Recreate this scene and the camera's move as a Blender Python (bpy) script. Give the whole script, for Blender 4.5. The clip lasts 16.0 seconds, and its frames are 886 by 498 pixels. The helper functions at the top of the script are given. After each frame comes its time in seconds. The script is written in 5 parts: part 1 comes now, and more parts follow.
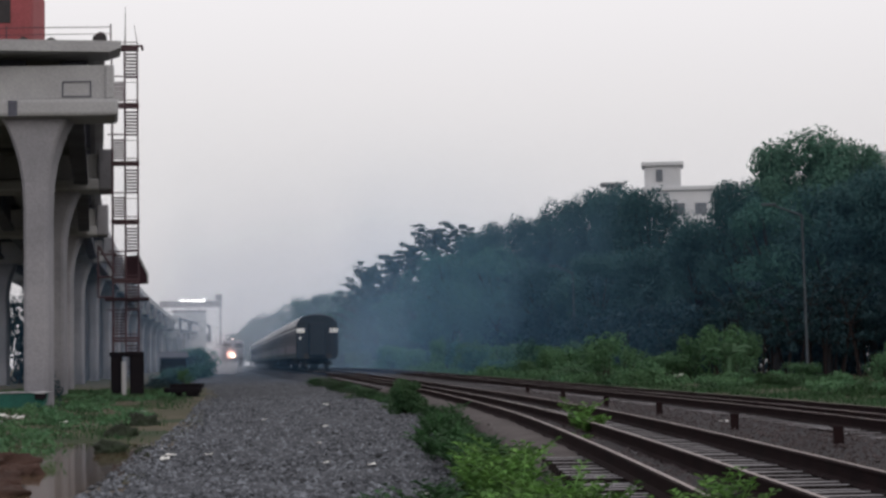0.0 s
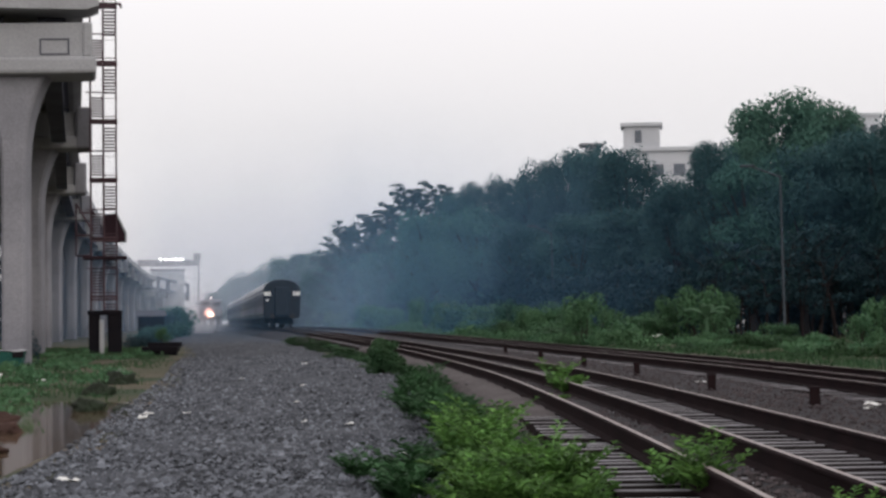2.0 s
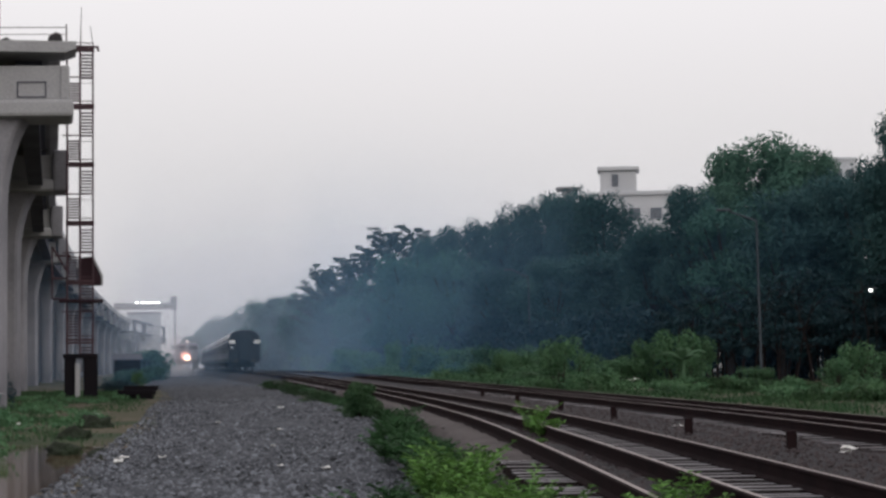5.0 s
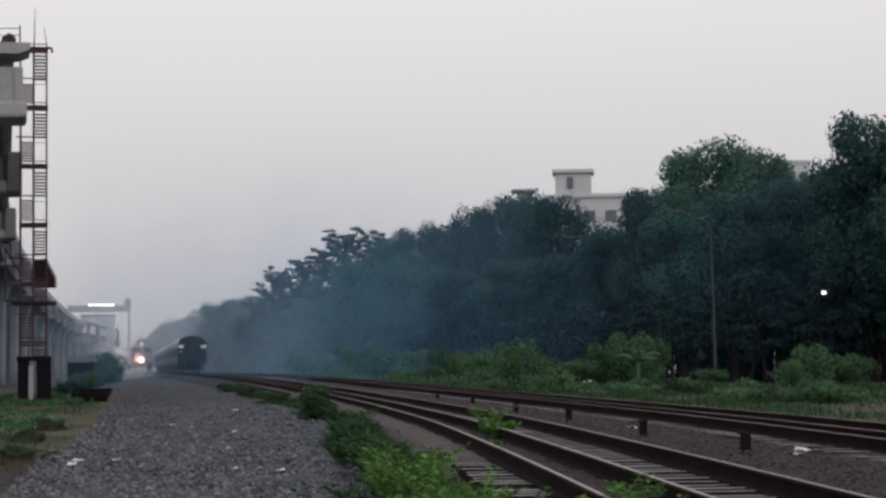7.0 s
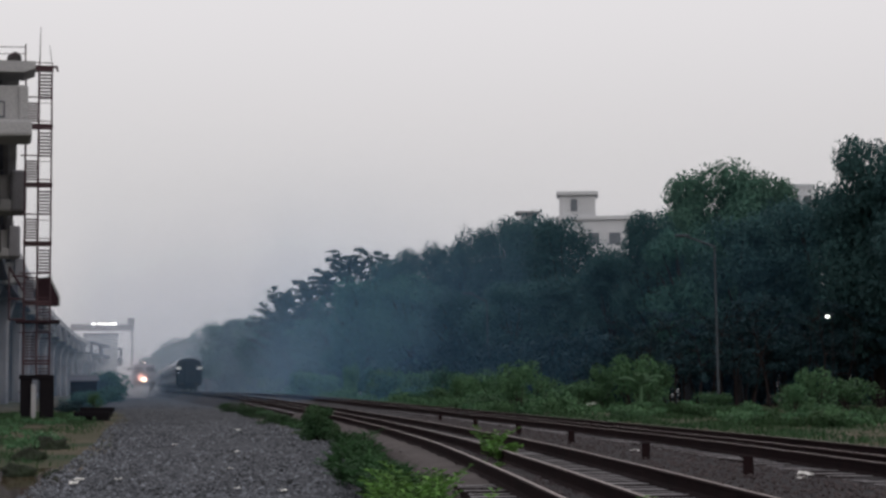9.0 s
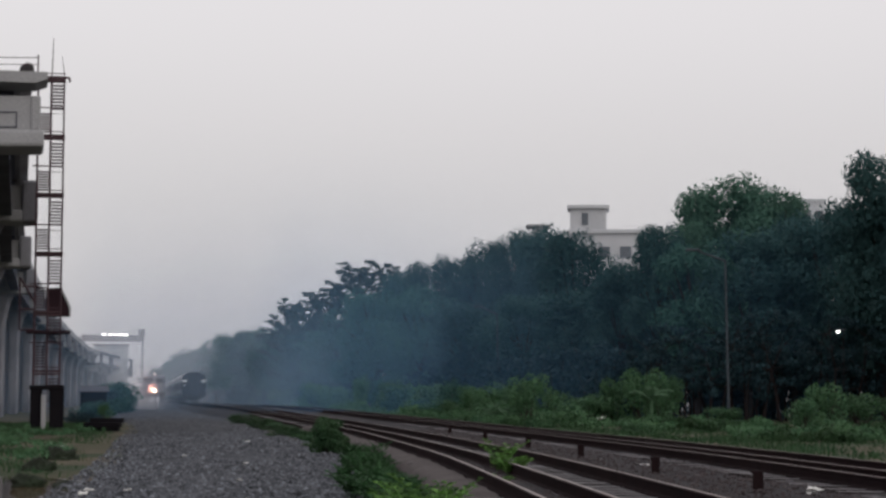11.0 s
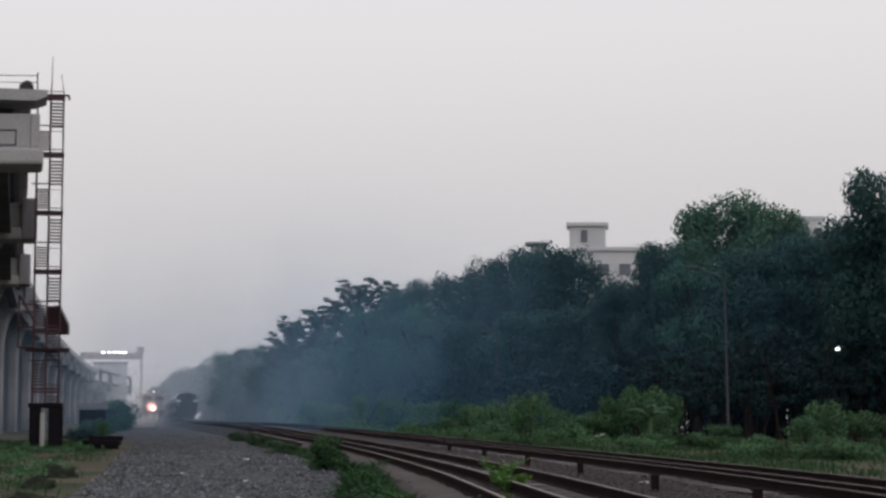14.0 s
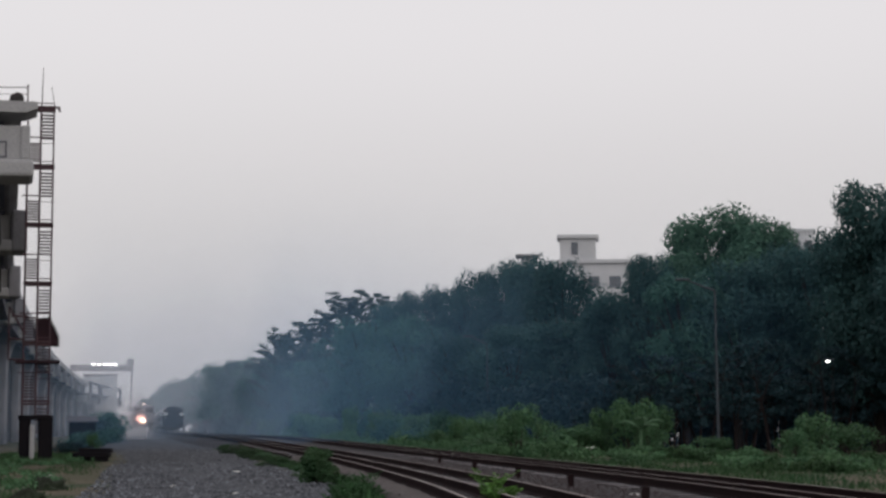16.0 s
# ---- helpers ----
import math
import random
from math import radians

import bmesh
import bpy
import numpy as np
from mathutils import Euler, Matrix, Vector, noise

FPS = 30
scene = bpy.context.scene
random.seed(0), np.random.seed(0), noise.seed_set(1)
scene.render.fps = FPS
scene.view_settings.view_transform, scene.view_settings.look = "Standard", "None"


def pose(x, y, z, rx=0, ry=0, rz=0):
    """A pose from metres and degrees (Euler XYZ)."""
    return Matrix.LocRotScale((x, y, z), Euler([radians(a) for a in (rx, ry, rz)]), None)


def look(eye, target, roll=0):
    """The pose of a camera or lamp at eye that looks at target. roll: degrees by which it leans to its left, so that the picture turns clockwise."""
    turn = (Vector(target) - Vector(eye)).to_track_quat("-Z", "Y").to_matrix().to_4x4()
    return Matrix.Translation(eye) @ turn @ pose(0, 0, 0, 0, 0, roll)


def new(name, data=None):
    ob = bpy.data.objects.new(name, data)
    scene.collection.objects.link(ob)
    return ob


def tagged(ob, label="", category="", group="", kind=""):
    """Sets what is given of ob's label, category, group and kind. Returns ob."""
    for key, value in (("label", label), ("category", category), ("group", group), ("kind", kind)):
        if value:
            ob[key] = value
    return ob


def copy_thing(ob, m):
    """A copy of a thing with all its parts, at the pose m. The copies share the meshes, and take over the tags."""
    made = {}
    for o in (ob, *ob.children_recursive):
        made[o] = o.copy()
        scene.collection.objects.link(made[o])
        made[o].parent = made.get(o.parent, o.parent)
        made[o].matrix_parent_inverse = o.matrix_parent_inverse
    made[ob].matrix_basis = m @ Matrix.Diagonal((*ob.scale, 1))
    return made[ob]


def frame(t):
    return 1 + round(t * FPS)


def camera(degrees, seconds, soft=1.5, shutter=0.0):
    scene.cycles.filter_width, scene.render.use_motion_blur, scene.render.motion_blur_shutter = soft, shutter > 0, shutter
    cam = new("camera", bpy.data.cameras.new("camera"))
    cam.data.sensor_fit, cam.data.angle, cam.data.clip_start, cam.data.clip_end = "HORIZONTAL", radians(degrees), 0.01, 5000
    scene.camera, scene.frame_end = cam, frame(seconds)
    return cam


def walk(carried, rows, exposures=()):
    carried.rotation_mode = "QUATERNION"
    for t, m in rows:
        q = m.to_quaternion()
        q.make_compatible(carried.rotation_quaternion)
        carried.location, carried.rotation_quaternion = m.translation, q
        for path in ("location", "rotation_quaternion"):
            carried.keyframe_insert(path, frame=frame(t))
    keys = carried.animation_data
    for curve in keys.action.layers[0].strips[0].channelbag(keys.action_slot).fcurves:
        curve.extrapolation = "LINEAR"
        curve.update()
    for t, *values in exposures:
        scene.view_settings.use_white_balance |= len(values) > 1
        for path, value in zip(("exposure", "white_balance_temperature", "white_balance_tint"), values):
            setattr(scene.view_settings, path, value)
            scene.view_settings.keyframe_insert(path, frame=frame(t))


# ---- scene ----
# ---------------------------------------------------------------- camera
cam = camera(25.98, 16.0, soft=2.8)
EYE = (0.0, 0.0, 1.25)


def aim(yaw, pitch, roll):
    return pose(*EYE, 90 + pitch, 0, -yaw) @ pose(0, 0, 0, 0, 0, roll)


AIMS = [
    (0, -1.02, 3.35, -0.9), (0.3, -0.82, 3.59, -0.9), (0.5, -0.5, 3.1, -0.9), (0.7, -0.56, 2.69, -0.9),
    (1, -0.824, 2.29, -0.913), (1.5, -0.757, 2.006, -0.924), (2, -0.398, 2.144, -0.678), (2.5, -0.009, 2.186, -0.625),
    (3, -0.165, 2.223, -0.8), (3.5, 0.31, 2.272, -0.921), (4, 0.36, 3.034, -0.805), (4.5, 0.389, 3.269, -0.914),
    (5, 0.303, 3.434, -0.645), (5.2, 0.62, 3.384, -0.692), (7.5, 1.747, 3.607, -0.594), (8, 1.78, 3.967, -0.414),
    (8.5, 1.522, 4.194, -0.208), (9, 1.537, 4.123, -0.283), (9.2, 1.321, 4.324, -0.225), (11.3, 1.166, 4.59, 0.15), (11.5, 1.099, 4.691, 0.159),
    (12, 1.16, 4.951, 0.055), (12.5, 0.967, 5.083, 0.059), (13, 0.968, 5.232, 0.08), (13.5, 1.467, 4.984, -0.106),
    (14, 1.242, 5.028, 0.05), (14.5, 1.093, 5.21, 0.3), (15, 0.89, 5.504, 0.239), (15.5, 1.133, 5.828, 0.057),
    (16, 1.526, 5.392, 0.062)]
walk(cam, [(t, aim(a, b, c)) for t, a, b, c in AIMS],
     exposures=[(0, -0.2), (0.6, -0.22), (1.2, -0.06), (2, 0.0), (5, -0.2), (9, -0.42), (16, -0.41)])

# ---------------------------------------------------------------- sky and light
world = bpy.data.worlds.new("overcast_sky")
scene.world = world
world.use_nodes = True
wn, wl = world.node_tree.nodes, world.node_tree.links
wn.clear()
w_out = wn.new("ShaderNodeOutputWorld")
w_bg = wn.new("ShaderNodeBackground")
w_bg2 = wn.new("ShaderNodeBackground")
w_add = wn.new("ShaderNodeAddShader")
w_sky = wn.new("ShaderNodeTexSky")
w_sky.sky_type, w_sky.sun_disc = "NISHITA", False
w_sky.sun_elevation, w_sky.sun_rotation = radians(26), radians(150)
w_sky.air_density, w_sky.dust_density = 1.5, 4.0
wl.new(w_sky.outputs[0], w_bg.inputs[0])
w_bg.inputs[1].default_value = 0.012
w_tc = wn.new("ShaderNodeTexCoord")
w_sep = wn.new("ShaderNodeSeparateXYZ")
wl.new(w_tc.outputs["Generated"], w_sep.inputs[0])
w_ramp = wn.new("ShaderNodeValToRGB")
w_ramp.color_ramp.interpolation = "EASE"
els = w_ramp.color_ramp.elements
els[0].position, els[0].color = 0.0, (0.556, 0.532, 0.550, 1)
els[1].position, els[1].color = 0.22, (0.782, 0.75, 0.765, 1)
e = els.new(0.09)
e.color = (0.644, 0.62, 0.636, 1)
wl.new(w_sep.outputs[2], w_ramp.inputs[0])
wl.new(w_ramp.outputs[0], w_bg2.inputs[0])
w_bg2.inputs[1].default_value = 1.28
wl.new(w_bg.outputs[0], w_add.inputs[0])
wl.new(w_bg2.outputs[0], w_add.inputs[1])
wl.new(w_add.outputs[0], w_out.inputs[0])
sun_data = bpy.data.lights.new("sun", "SUN")
sun_data.energy, sun_data.angle, sun_data.color = 0.6, radians(40), (1.0, 0.97, 0.94)
sun = new("sun", sun_data)
sun.matrix_basis = look((0, 0, 50), (-9, 16, 41))


# ---------------------------------------------------------------- materials
def mat(name, base, rough=0.8, metal=0.0, second=None, scale=3.0, fine=40.0, bump=0.3, spread=0.5, rand=0.0, dist=0.02, spec=0.2):
    """Two-scale noise between base and second colour, fine grain and bump."""
    m = bpy.data.materials.new(name)
    m.use_nodes = True
    n, l = m.node_tree.nodes, m.node_tree.links
    p = n["Principled BSDF"]
    p.inputs["Roughness"].default_value, p.inputs["Metallic"].default_value = rough, metal
    p.inputs["Specular IOR Level"].default_value = spec
    second = second or tuple(c * 0.6 for c in base)
    tc = n.new("ShaderNodeTexCoord")
    big, small = n.new("ShaderNodeTexNoise"), n.new("ShaderNodeTexNoise")
    for node, s in ((big, scale), (small, fine)):
        node.inputs["Scale"].default_value, node.inputs["Detail"].default_value = s, 6
        l.new(tc.outputs["Object"], node.inputs["Vector"])
    mix = n.new("ShaderNodeMix")
    mix.data_type = "RGBA"
    mr = n.new("ShaderNodeMapRange")
    mr.inputs[1].default_value, mr.inputs[2].default_value = 0.5 - spread / 2, 0.5 + spread / 2
    l.new(big.outputs[0], mr.inputs[0])
    l.new(mr.outputs[0], mix.inputs[0])
    mix.inputs[6].default_value, mix.inputs[7].default_value = (*base, 1), (*second, 1)
    hsv = n.new("ShaderNodeHueSaturation")
    l.new(mix.outputs[2], hsv.inputs["Color"])
    gr = n.new("ShaderNodeMapRange")
    gr.inputs[3].default_value, gr.inputs[4].default_value = 0.7, 1.3
    l.new(small.outputs[0], gr.inputs[0])
    if rand:
        oi, geo = n.new("ShaderNodeObjectInfo"), n.new("ShaderNodeNewGeometry")
        add = n.new("ShaderNodeMath")
        l.new(oi.outputs["Random"], add.inputs[0])
        l.new(geo.outputs["Random Per Island"], add.inputs[1])
        rr = n.new("ShaderNodeMapRange")
        rr.inputs[2].default_value = 2.0
        rr.inputs[3].default_value, rr.inputs[4].default_value = 1 - rand, 1 + rand
        l.new(add.outputs[0], rr.inputs[0])
        mul = n.new("ShaderNodeMath")
        mul.operation = "MULTIPLY"
        l.new(rr.outputs[0], mul.inputs[0])
        l.new(gr.outputs[0], mul.inputs[1])
        l.new(mul.outputs[0], hsv.inputs["Value"])
    else:
        l.new(gr.outputs[0], hsv.inputs["Value"])
    l.new(hsv.outputs[0], p.inputs["Base Color"])
    if bump:
        b = n.new("ShaderNodeBump")
        b.inputs["Strength"].default_value, b.inputs["Distance"].default_value = bump, dist
        l.new(small.outputs[0], b.inputs["Height"])
        l.new(b.outputs[0], p.inputs["Normal"])
    return m


def glow(name, colour, strength):
    m = bpy.data.materials.new(name)
    m.use_nodes = True
    p = m.node_tree.nodes["Principled BSDF"]
    p.inputs["Base Color"].default_value = (*colour, 1)
    p.inputs["Emission Color"].default_value = (*colour, 1)
    p.inputs["Emission Strength"].default_value = strength
    return m


def leaf_mat(name, base, second, scale=0.25, rand=0.5):
    """Leaves: rough, a little light passes through, each leaf its own tone."""
    m = mat(name, base, 0.75, 0, second, scale, 3.0, 0.0, 0.5, rand, spec=0.25)
    n, l = m.node_tree.nodes, m.node_tree.links
    p, out = n["Principled BSDF"], n["Material Output"]
    tr = n.new("ShaderNodeBsdfTranslucent")
    l.new(p.inputs["Base Color"].links[0].from_socket, tr.inputs[0])
    mx = n.new("ShaderNodeMixShader")
    mx.inputs[0].default_value = 0.3
    l.new(p.outputs[0], mx.inputs[1])
    l.new(tr.outputs[0], mx.inputs[2])
    l.new(mx.outputs[0], out.inputs[0])
    return m


def mist_mat(name, thickness, colour, scale=0.02):
    """Sheet that paints haze: mostly clear, with a tinted diffuse share, denser in drifts."""
    m = bpy.data.materials.new(name)
    m.use_nodes = True
    n, l = m.node_tree.nodes, m.node_tree.links
    out = n["Material Output"]
    n.remove(n["Principled BSDF"])
    clear, dif, tra = n.new("ShaderNodeBsdfTransparent"), n.new("ShaderNodeBsdfDiffuse"), n.new("ShaderNodeBsdfTranslucent")
    dif.inputs[0].default_value = tra.inputs[0].default_value = (*colour, 1)
    both = n.new("ShaderNodeMixShader")
    l.new(dif.outputs[0], both.inputs[1])
    l.new(tra.outputs[0], both.inputs[2])
    mx = n.new("ShaderNodeMixShader")
    l.new(clear.outputs[0], mx.inputs[1])
    l.new(both.outputs[0], mx.inputs[2])
    tc, noi, mr = n.new("ShaderNodeTexCoord"), n.new("ShaderNodeTexNoise"), n.new("ShaderNodeMapRange")
    noi.inputs["Scale"].default_value, noi.inputs["Detail"].default_value = scale, 3
    l.new(tc.outputs["Object"], noi.inputs["Vector"])
    l.new(noi.outputs[0], mr.inputs[0])
    mr.inputs[1].default_value, mr.inputs[2].default_value = 0.3, 0.7
    mr.inputs[3].default_value, mr.inputs[4].default_value = thickness * 0.6, thickness * 1.4
    att = n.new("ShaderNodeAttribute")
    att.attribute_name = "veil"
    mul = n.new("ShaderNodeMath")
    mul.operation = "MULTIPLY"
    l.new(mr.outputs[0], mul.inputs[0])
    l.new(att.outputs["Fac"], mul.inputs[1])
    l.new(mul.outputs[0], mx.inputs[0])
    l.new(mx.outputs[0], out.inputs[0])
    return m


M_EARTH = mat("earth_and_grass", (0.10, 0.078, 0.056), 0.95, 0, (0.026, 0.04, 0.018), 0.22, 8, 0.6, 0.22, dist=0.05)
M_ROAD = mat("grey_gravel", (0.066, 0.071, 0.084), 0.9, 0, (0.033, 0.036, 0.044), 0.6, 25, 0.9, 0.5, dist=0.04)
M_STONE = mat("crushed_stone", (0.205, 0.22, 0.252), 0.85, 0, (0.075, 0.08, 0.095), 6, 60, 0.3, 0.4, 0.95)
M_BALLAST = mat("rusty_ballast", (0.044, 0.041, 0.046), 0.95, 0, (0.022, 0.02, 0.022), 1.2, 30, 0.9, 0.5, dist=0.04)
M_RAIL = mat("rusty_rail_steel", (0.02, 0.0115, 0.0125), 0.9, 0.0, (0.011, 0.0075, 0.0085), 2, 60, 0.2, 0.5, spec=0.04)
M_RAILTOP = mat("worn_rail_head", (0.30, 0.26, 0.25), 0.5, 0.6, (0.28, 0.23, 0.21), 3, 60, 0.05, 0.5)
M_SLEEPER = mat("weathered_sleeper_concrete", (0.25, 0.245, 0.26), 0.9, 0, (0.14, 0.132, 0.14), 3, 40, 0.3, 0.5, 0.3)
# side faces of the sleepers, with their shade put into the colour
M_SLEEPER_SHADE = mat("shaded_sleeper_side", (0.028, 0.022, 0.022), 0.95, 0, (0.018, 0.015, 0.015), 3, 40, 0.3, 0.5, 0.3, spec=0.05)
# columns toned below the caps: the deck's shade is put into this colour
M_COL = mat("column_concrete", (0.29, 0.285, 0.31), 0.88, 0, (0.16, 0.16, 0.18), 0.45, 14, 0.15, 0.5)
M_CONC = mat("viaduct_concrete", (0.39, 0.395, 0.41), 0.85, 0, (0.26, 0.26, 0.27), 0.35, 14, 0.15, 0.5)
# darker, bluer copy of the viaduct concrete; girders carry under-deck shade in it
M_CONC_D = mat("shaded_stained_concrete", (0.105, 0.108, 0.136), 0.9, 0, (0.06, 0.064, 0.084), 0.5, 12, 0.2, 0.5)
M_SCAF = mat("red_oxide_steel", (0.08, 0.042, 0.05), 0.7, 0.0, (0.055, 0.038, 0.046), 1.5, 30, 0.1, 0.5)
M_BARK = mat("bark", (0.042, 0.035, 0.032), 0.95, 0, (0.026, 0.022, 0.021), 3, 20, 0.8, 0.5)
M_LEAF_D = leaf_mat("dark_foliage", (0.024, 0.066, 0.074), (0.04, 0.095, 0.088), 0.2, 0.3)
M_LEAF_U = leaf_mat("brownish_dark_foliage", (0.034, 0.056, 0.056), (0.046, 0.068, 0.062), 0.2, 0.3)
M_LEAF_M = leaf_mat("mid_foliage", (0.033, 0.094, 0.082), (0.046, 0.114, 0.09), 0.12, 0.3)
M_LEAF_H = leaf_mat("light_crown_foliage", (0.05, 0.125, 0.092), (0.07, 0.15, 0.102), 0.12, 0.3)
M_LEAF_L = leaf_mat("bush_foliage", (0.042, 0.108, 0.056), (0.07, 0.14, 0.064), 0.5)
# near-black leaves: the deep shade of the undergrowth is put into their colour
M_LEAF_T = leaf_mat("shaded_thicket_foliage", (0.011, 0.034, 0.046), (0.017, 0.046, 0.054), 0.2, 0.3)
M_WEED = leaf_mat("weed_leaves", (0.14, 0.28, 0.06), (0.034, 0.095, 0.03), 2.5, 0.8)
M_GRASS = leaf_mat("grass_blades", (0.020, 0.062, 0.028), (0.045, 0.085, 0.034), 0.3)


# ---------------------------------------------------------------- mesh helpers
def thing(name, m, label, category, group="", kind=""):
    ob = new(name)
    ob.empty_display_size = 0.2
    ob.matrix_basis = m
    return tagged(ob, label, category, group, kind)


def mesh_of(bm, material, smooth=False):
    me = bpy.data.meshes.new("mesh")
    bm.to_mesh(me)
    bm.free()
    for mt in (material if isinstance(material, (list, tuple)) else [material]):
        me.materials.append(mt)
    if smooth:
        for f in me.polygons:
            f.use_smooth = True
    return me


def part(name, bm, material, parent=None, label="", smooth=False):
    ob = new(name, bm if isinstance(bm, bpy.types.Mesh) else mesh_of(bm, material, smooth))
    if parent:
        ob.parent = parent
    return tagged(ob, label)


def box(bm, c, s, rz=0.0, bevel=0.0, mi=0):
    m = Matrix.Translation(c) @ Matrix.Rotation(rz, 4, "Z") @ Matrix.Diagonal((*s, 1))
    vs = bmesh.ops.create_cube(bm, size=1, matrix=m)["verts"]
    fs = {f for v in vs for f in v.link_faces}
    for f in fs:
        f.material_index = mi
    if bevel:
        es = list({e for v in vs for e in v.link_edges})
        bmesh.ops.bevel(bm, geom=es, offset=bevel, segments=2, affect="EDGES", profile=0.5)
    return bm


def rod(bm, a, b, r, r2=None, seg=6):
    a, b = Vector(a), Vector(b)
    d = b - a
    m = Matrix.Translation((a + b) / 2) @ d.to_track_quat("Z", "Y").to_matrix().to_4x4()
    bmesh.ops.create_cone(bm, cap_ends=True, segments=seg, radius1=r, radius2=r if r2 is None else r2, depth=d.length, matrix=m)
    return bm


def loft(bm, rings, closed=True, caps=True, mi=0):
    """Faces between successive rings of points."""
    vr = [[bm.verts.new(p) for p in ring] for ring in rings]
    n = len(vr[0])
    for a, b in zip(vr, vr[1:]):
        for i in range(n if closed else n - 1):
            f = bm.faces.new((a[i], a[(i + 1) % n], b[(i + 1) % n], b[i]))
            f.material_index = mi
    if caps and closed:
        bm.faces.new(list(reversed(vr[0]))).material_index = mi
        bm.faces.new(vr[-1]).material_index = mi
    return bm


def raw(name, verts, faces, material, kind="stuff", label="", category="", parent=None):
    me = bpy.data.meshes.new("mesh")
    me.from_pydata(verts, [], faces)
    me.materials.append(material)
    ob = new(name, me)
    if parent:
        ob.parent = parent
    return tagged(ob, label, category, "", kind)


def spline(pts):
    ys, xs = np.array([p[1] for p in pts]), np.array([p[0] for p in pts])
    d = np.gradient(xs, ys)

    def at(y):
        i = int(np.clip(np.searchsorted(ys, y) - 1, 0, len(ys) - 2))
        h = ys[i + 1] - ys[i]
        t = (y - ys[i]) / h
        if t < 0 or t > 1:
            return float(xs[i] + d[i] * (y - ys[i]) if t < 0 else xs[i + 1] + d[i + 1] * (y - ys[i + 1]))
        return float((2*t**3-3*t**2+1)*xs[i] + (t**3-2*t**2+t)*h*d[i] + (-2*t**3+3*t**2)*xs[i+1] + (t**3-t**2)*h*d[i+1])
    return at


# plan: the near track's centre line, the right track runs 4.5 m beside it
track_x = spline([(2.42, -20), (2.40, 0), (2.36, 10), (2.2, 16), (1.95, 22.7), (1.5, 32), (0.85, 41), (0.12, 50),
                  (-0.8, 60), (-2.35, 74.6), (-6.4, 105), (-14.9, 165), (-24.1, 232), (-38.3, 335), (-66.4, 540), (-100, 785)])


def track_at(y, off=0.0):
    x0, x1 = track_x(y - 0.5), track_x(y + 0.5)
    nrm = Vector((1.0, -(x1 - x0), 0)).normalized()
    return Vector((track_x(y), y, lift(y))) + nrm * off, math.atan2(-(x1 - x0), 1.0)


def lift(y):
    """The line climbs a little on its way out."""
    u = min(1.0, max(0.0, (y - 55) / 110))
    return 0.42 * u * u * (3 - 2 * u)


RAIL_Z = 0.36


# ---------------------------------------------------------------- ground and road
def hill(x, y):
    return noise.noise((x * 0.15, y * 0.15, 0.3)) * 0.05


def ground():
    xs = sorted({*np.linspace(-60, 60, 121).tolist(), -3000, -1200, -500, -250, -140, -90, 90, 140, 250, 500, 1200, 3000})
    ys = sorted({*np.linspace(-10, 120, 105).tolist(), -3000, -800, -200, -60, *np.linspace(130, 400, 28).tolist(), 500, 700, 1000, 1600, 3000})
    verts = []
    for y in ys:
        for x in xs:
            z = -0.02 + hill(x, y) * (1 if abs(x) < 60 and -10 < y < 300 else 0)
            if -2.5 - 0.075 * y > x > -20 and 8 < y < 35.5:
                edge = min(1.0, (-2.5 - 0.075 * y - x) / 1.0) * min(1.0, (35.5 - y + 1.2 * noise.noise((x * 0.4, 2, 5))) / 3)
                z -= 0.2 * max(0.0, edge)
            verts.append((x, y, z - 0.03))
    n = len(xs)
    faces = [(j * n + i, j * n + i + 1, (j + 1) * n + i + 1, (j + 1) * n + i) for j in range(len(ys) - 1) for i in range(n - 1)]
    g = raw("ground", verts, faces, M_EARTH, "structure", "muddy earth with patches of short grass", "ground")
    for f in g.data.polygons:
        f.use_smooth = True


ROAD_L = spline([(-2.6, -5), (-3.0, 8), (-3.4, 15), (-3.7, 19), (-4.5, 26), (-5.7, 37), (-8.2, 57), (-12.5, 90), (-18.5, 124), (-36, 250), (-56, 400)])
ROAD_R = spline([(0.6, -5), (0.4, 5), (0.25, 12), (0.0, 17), (-0.25, 21.6), (-0.5, 28), (-1.1, 43.8), (-2.2, 52), (-4.3, 70), (-9.0, 112), (-17.5, 175), (-28, 250), (-48.7, 400)])


def road():
    verts, cols = [], 15
    ys = [-5 + 0.6 * i for i in range(90)] + [50 + 4 * i for i in range(88)]
    for y in ys:
        a, b = ROAD_L(y), ROAD_R(y)
        for i in range(cols):
            u = i / (cols - 1)
            x = a + (b - a) * u + (noise.noise((y * 0.5, u * 3, 1)) * 0.25 if i in (0, cols - 1) else 0)
            z = 0.05 * math.sin(math.pi * u) - (0.08 if i in (0, cols - 1) else 0) + noise.noise((x * 0.8, y * 0.5, 7)) * 0.035
            verts.append((x, y, z))
    faces = [(j * cols + i, j * cols + i + 1, (j + 1) * cols + i + 1, (j + 1) * cols + i) for j in range(len(ys) - 1) for i in range(cols - 1)]
    r = raw("road", verts, faces, M_ROAD, "structure", "rough service road of grey crushed stone", "gravel road")
    for f in r.data.polygons:
        f.use_smooth = True


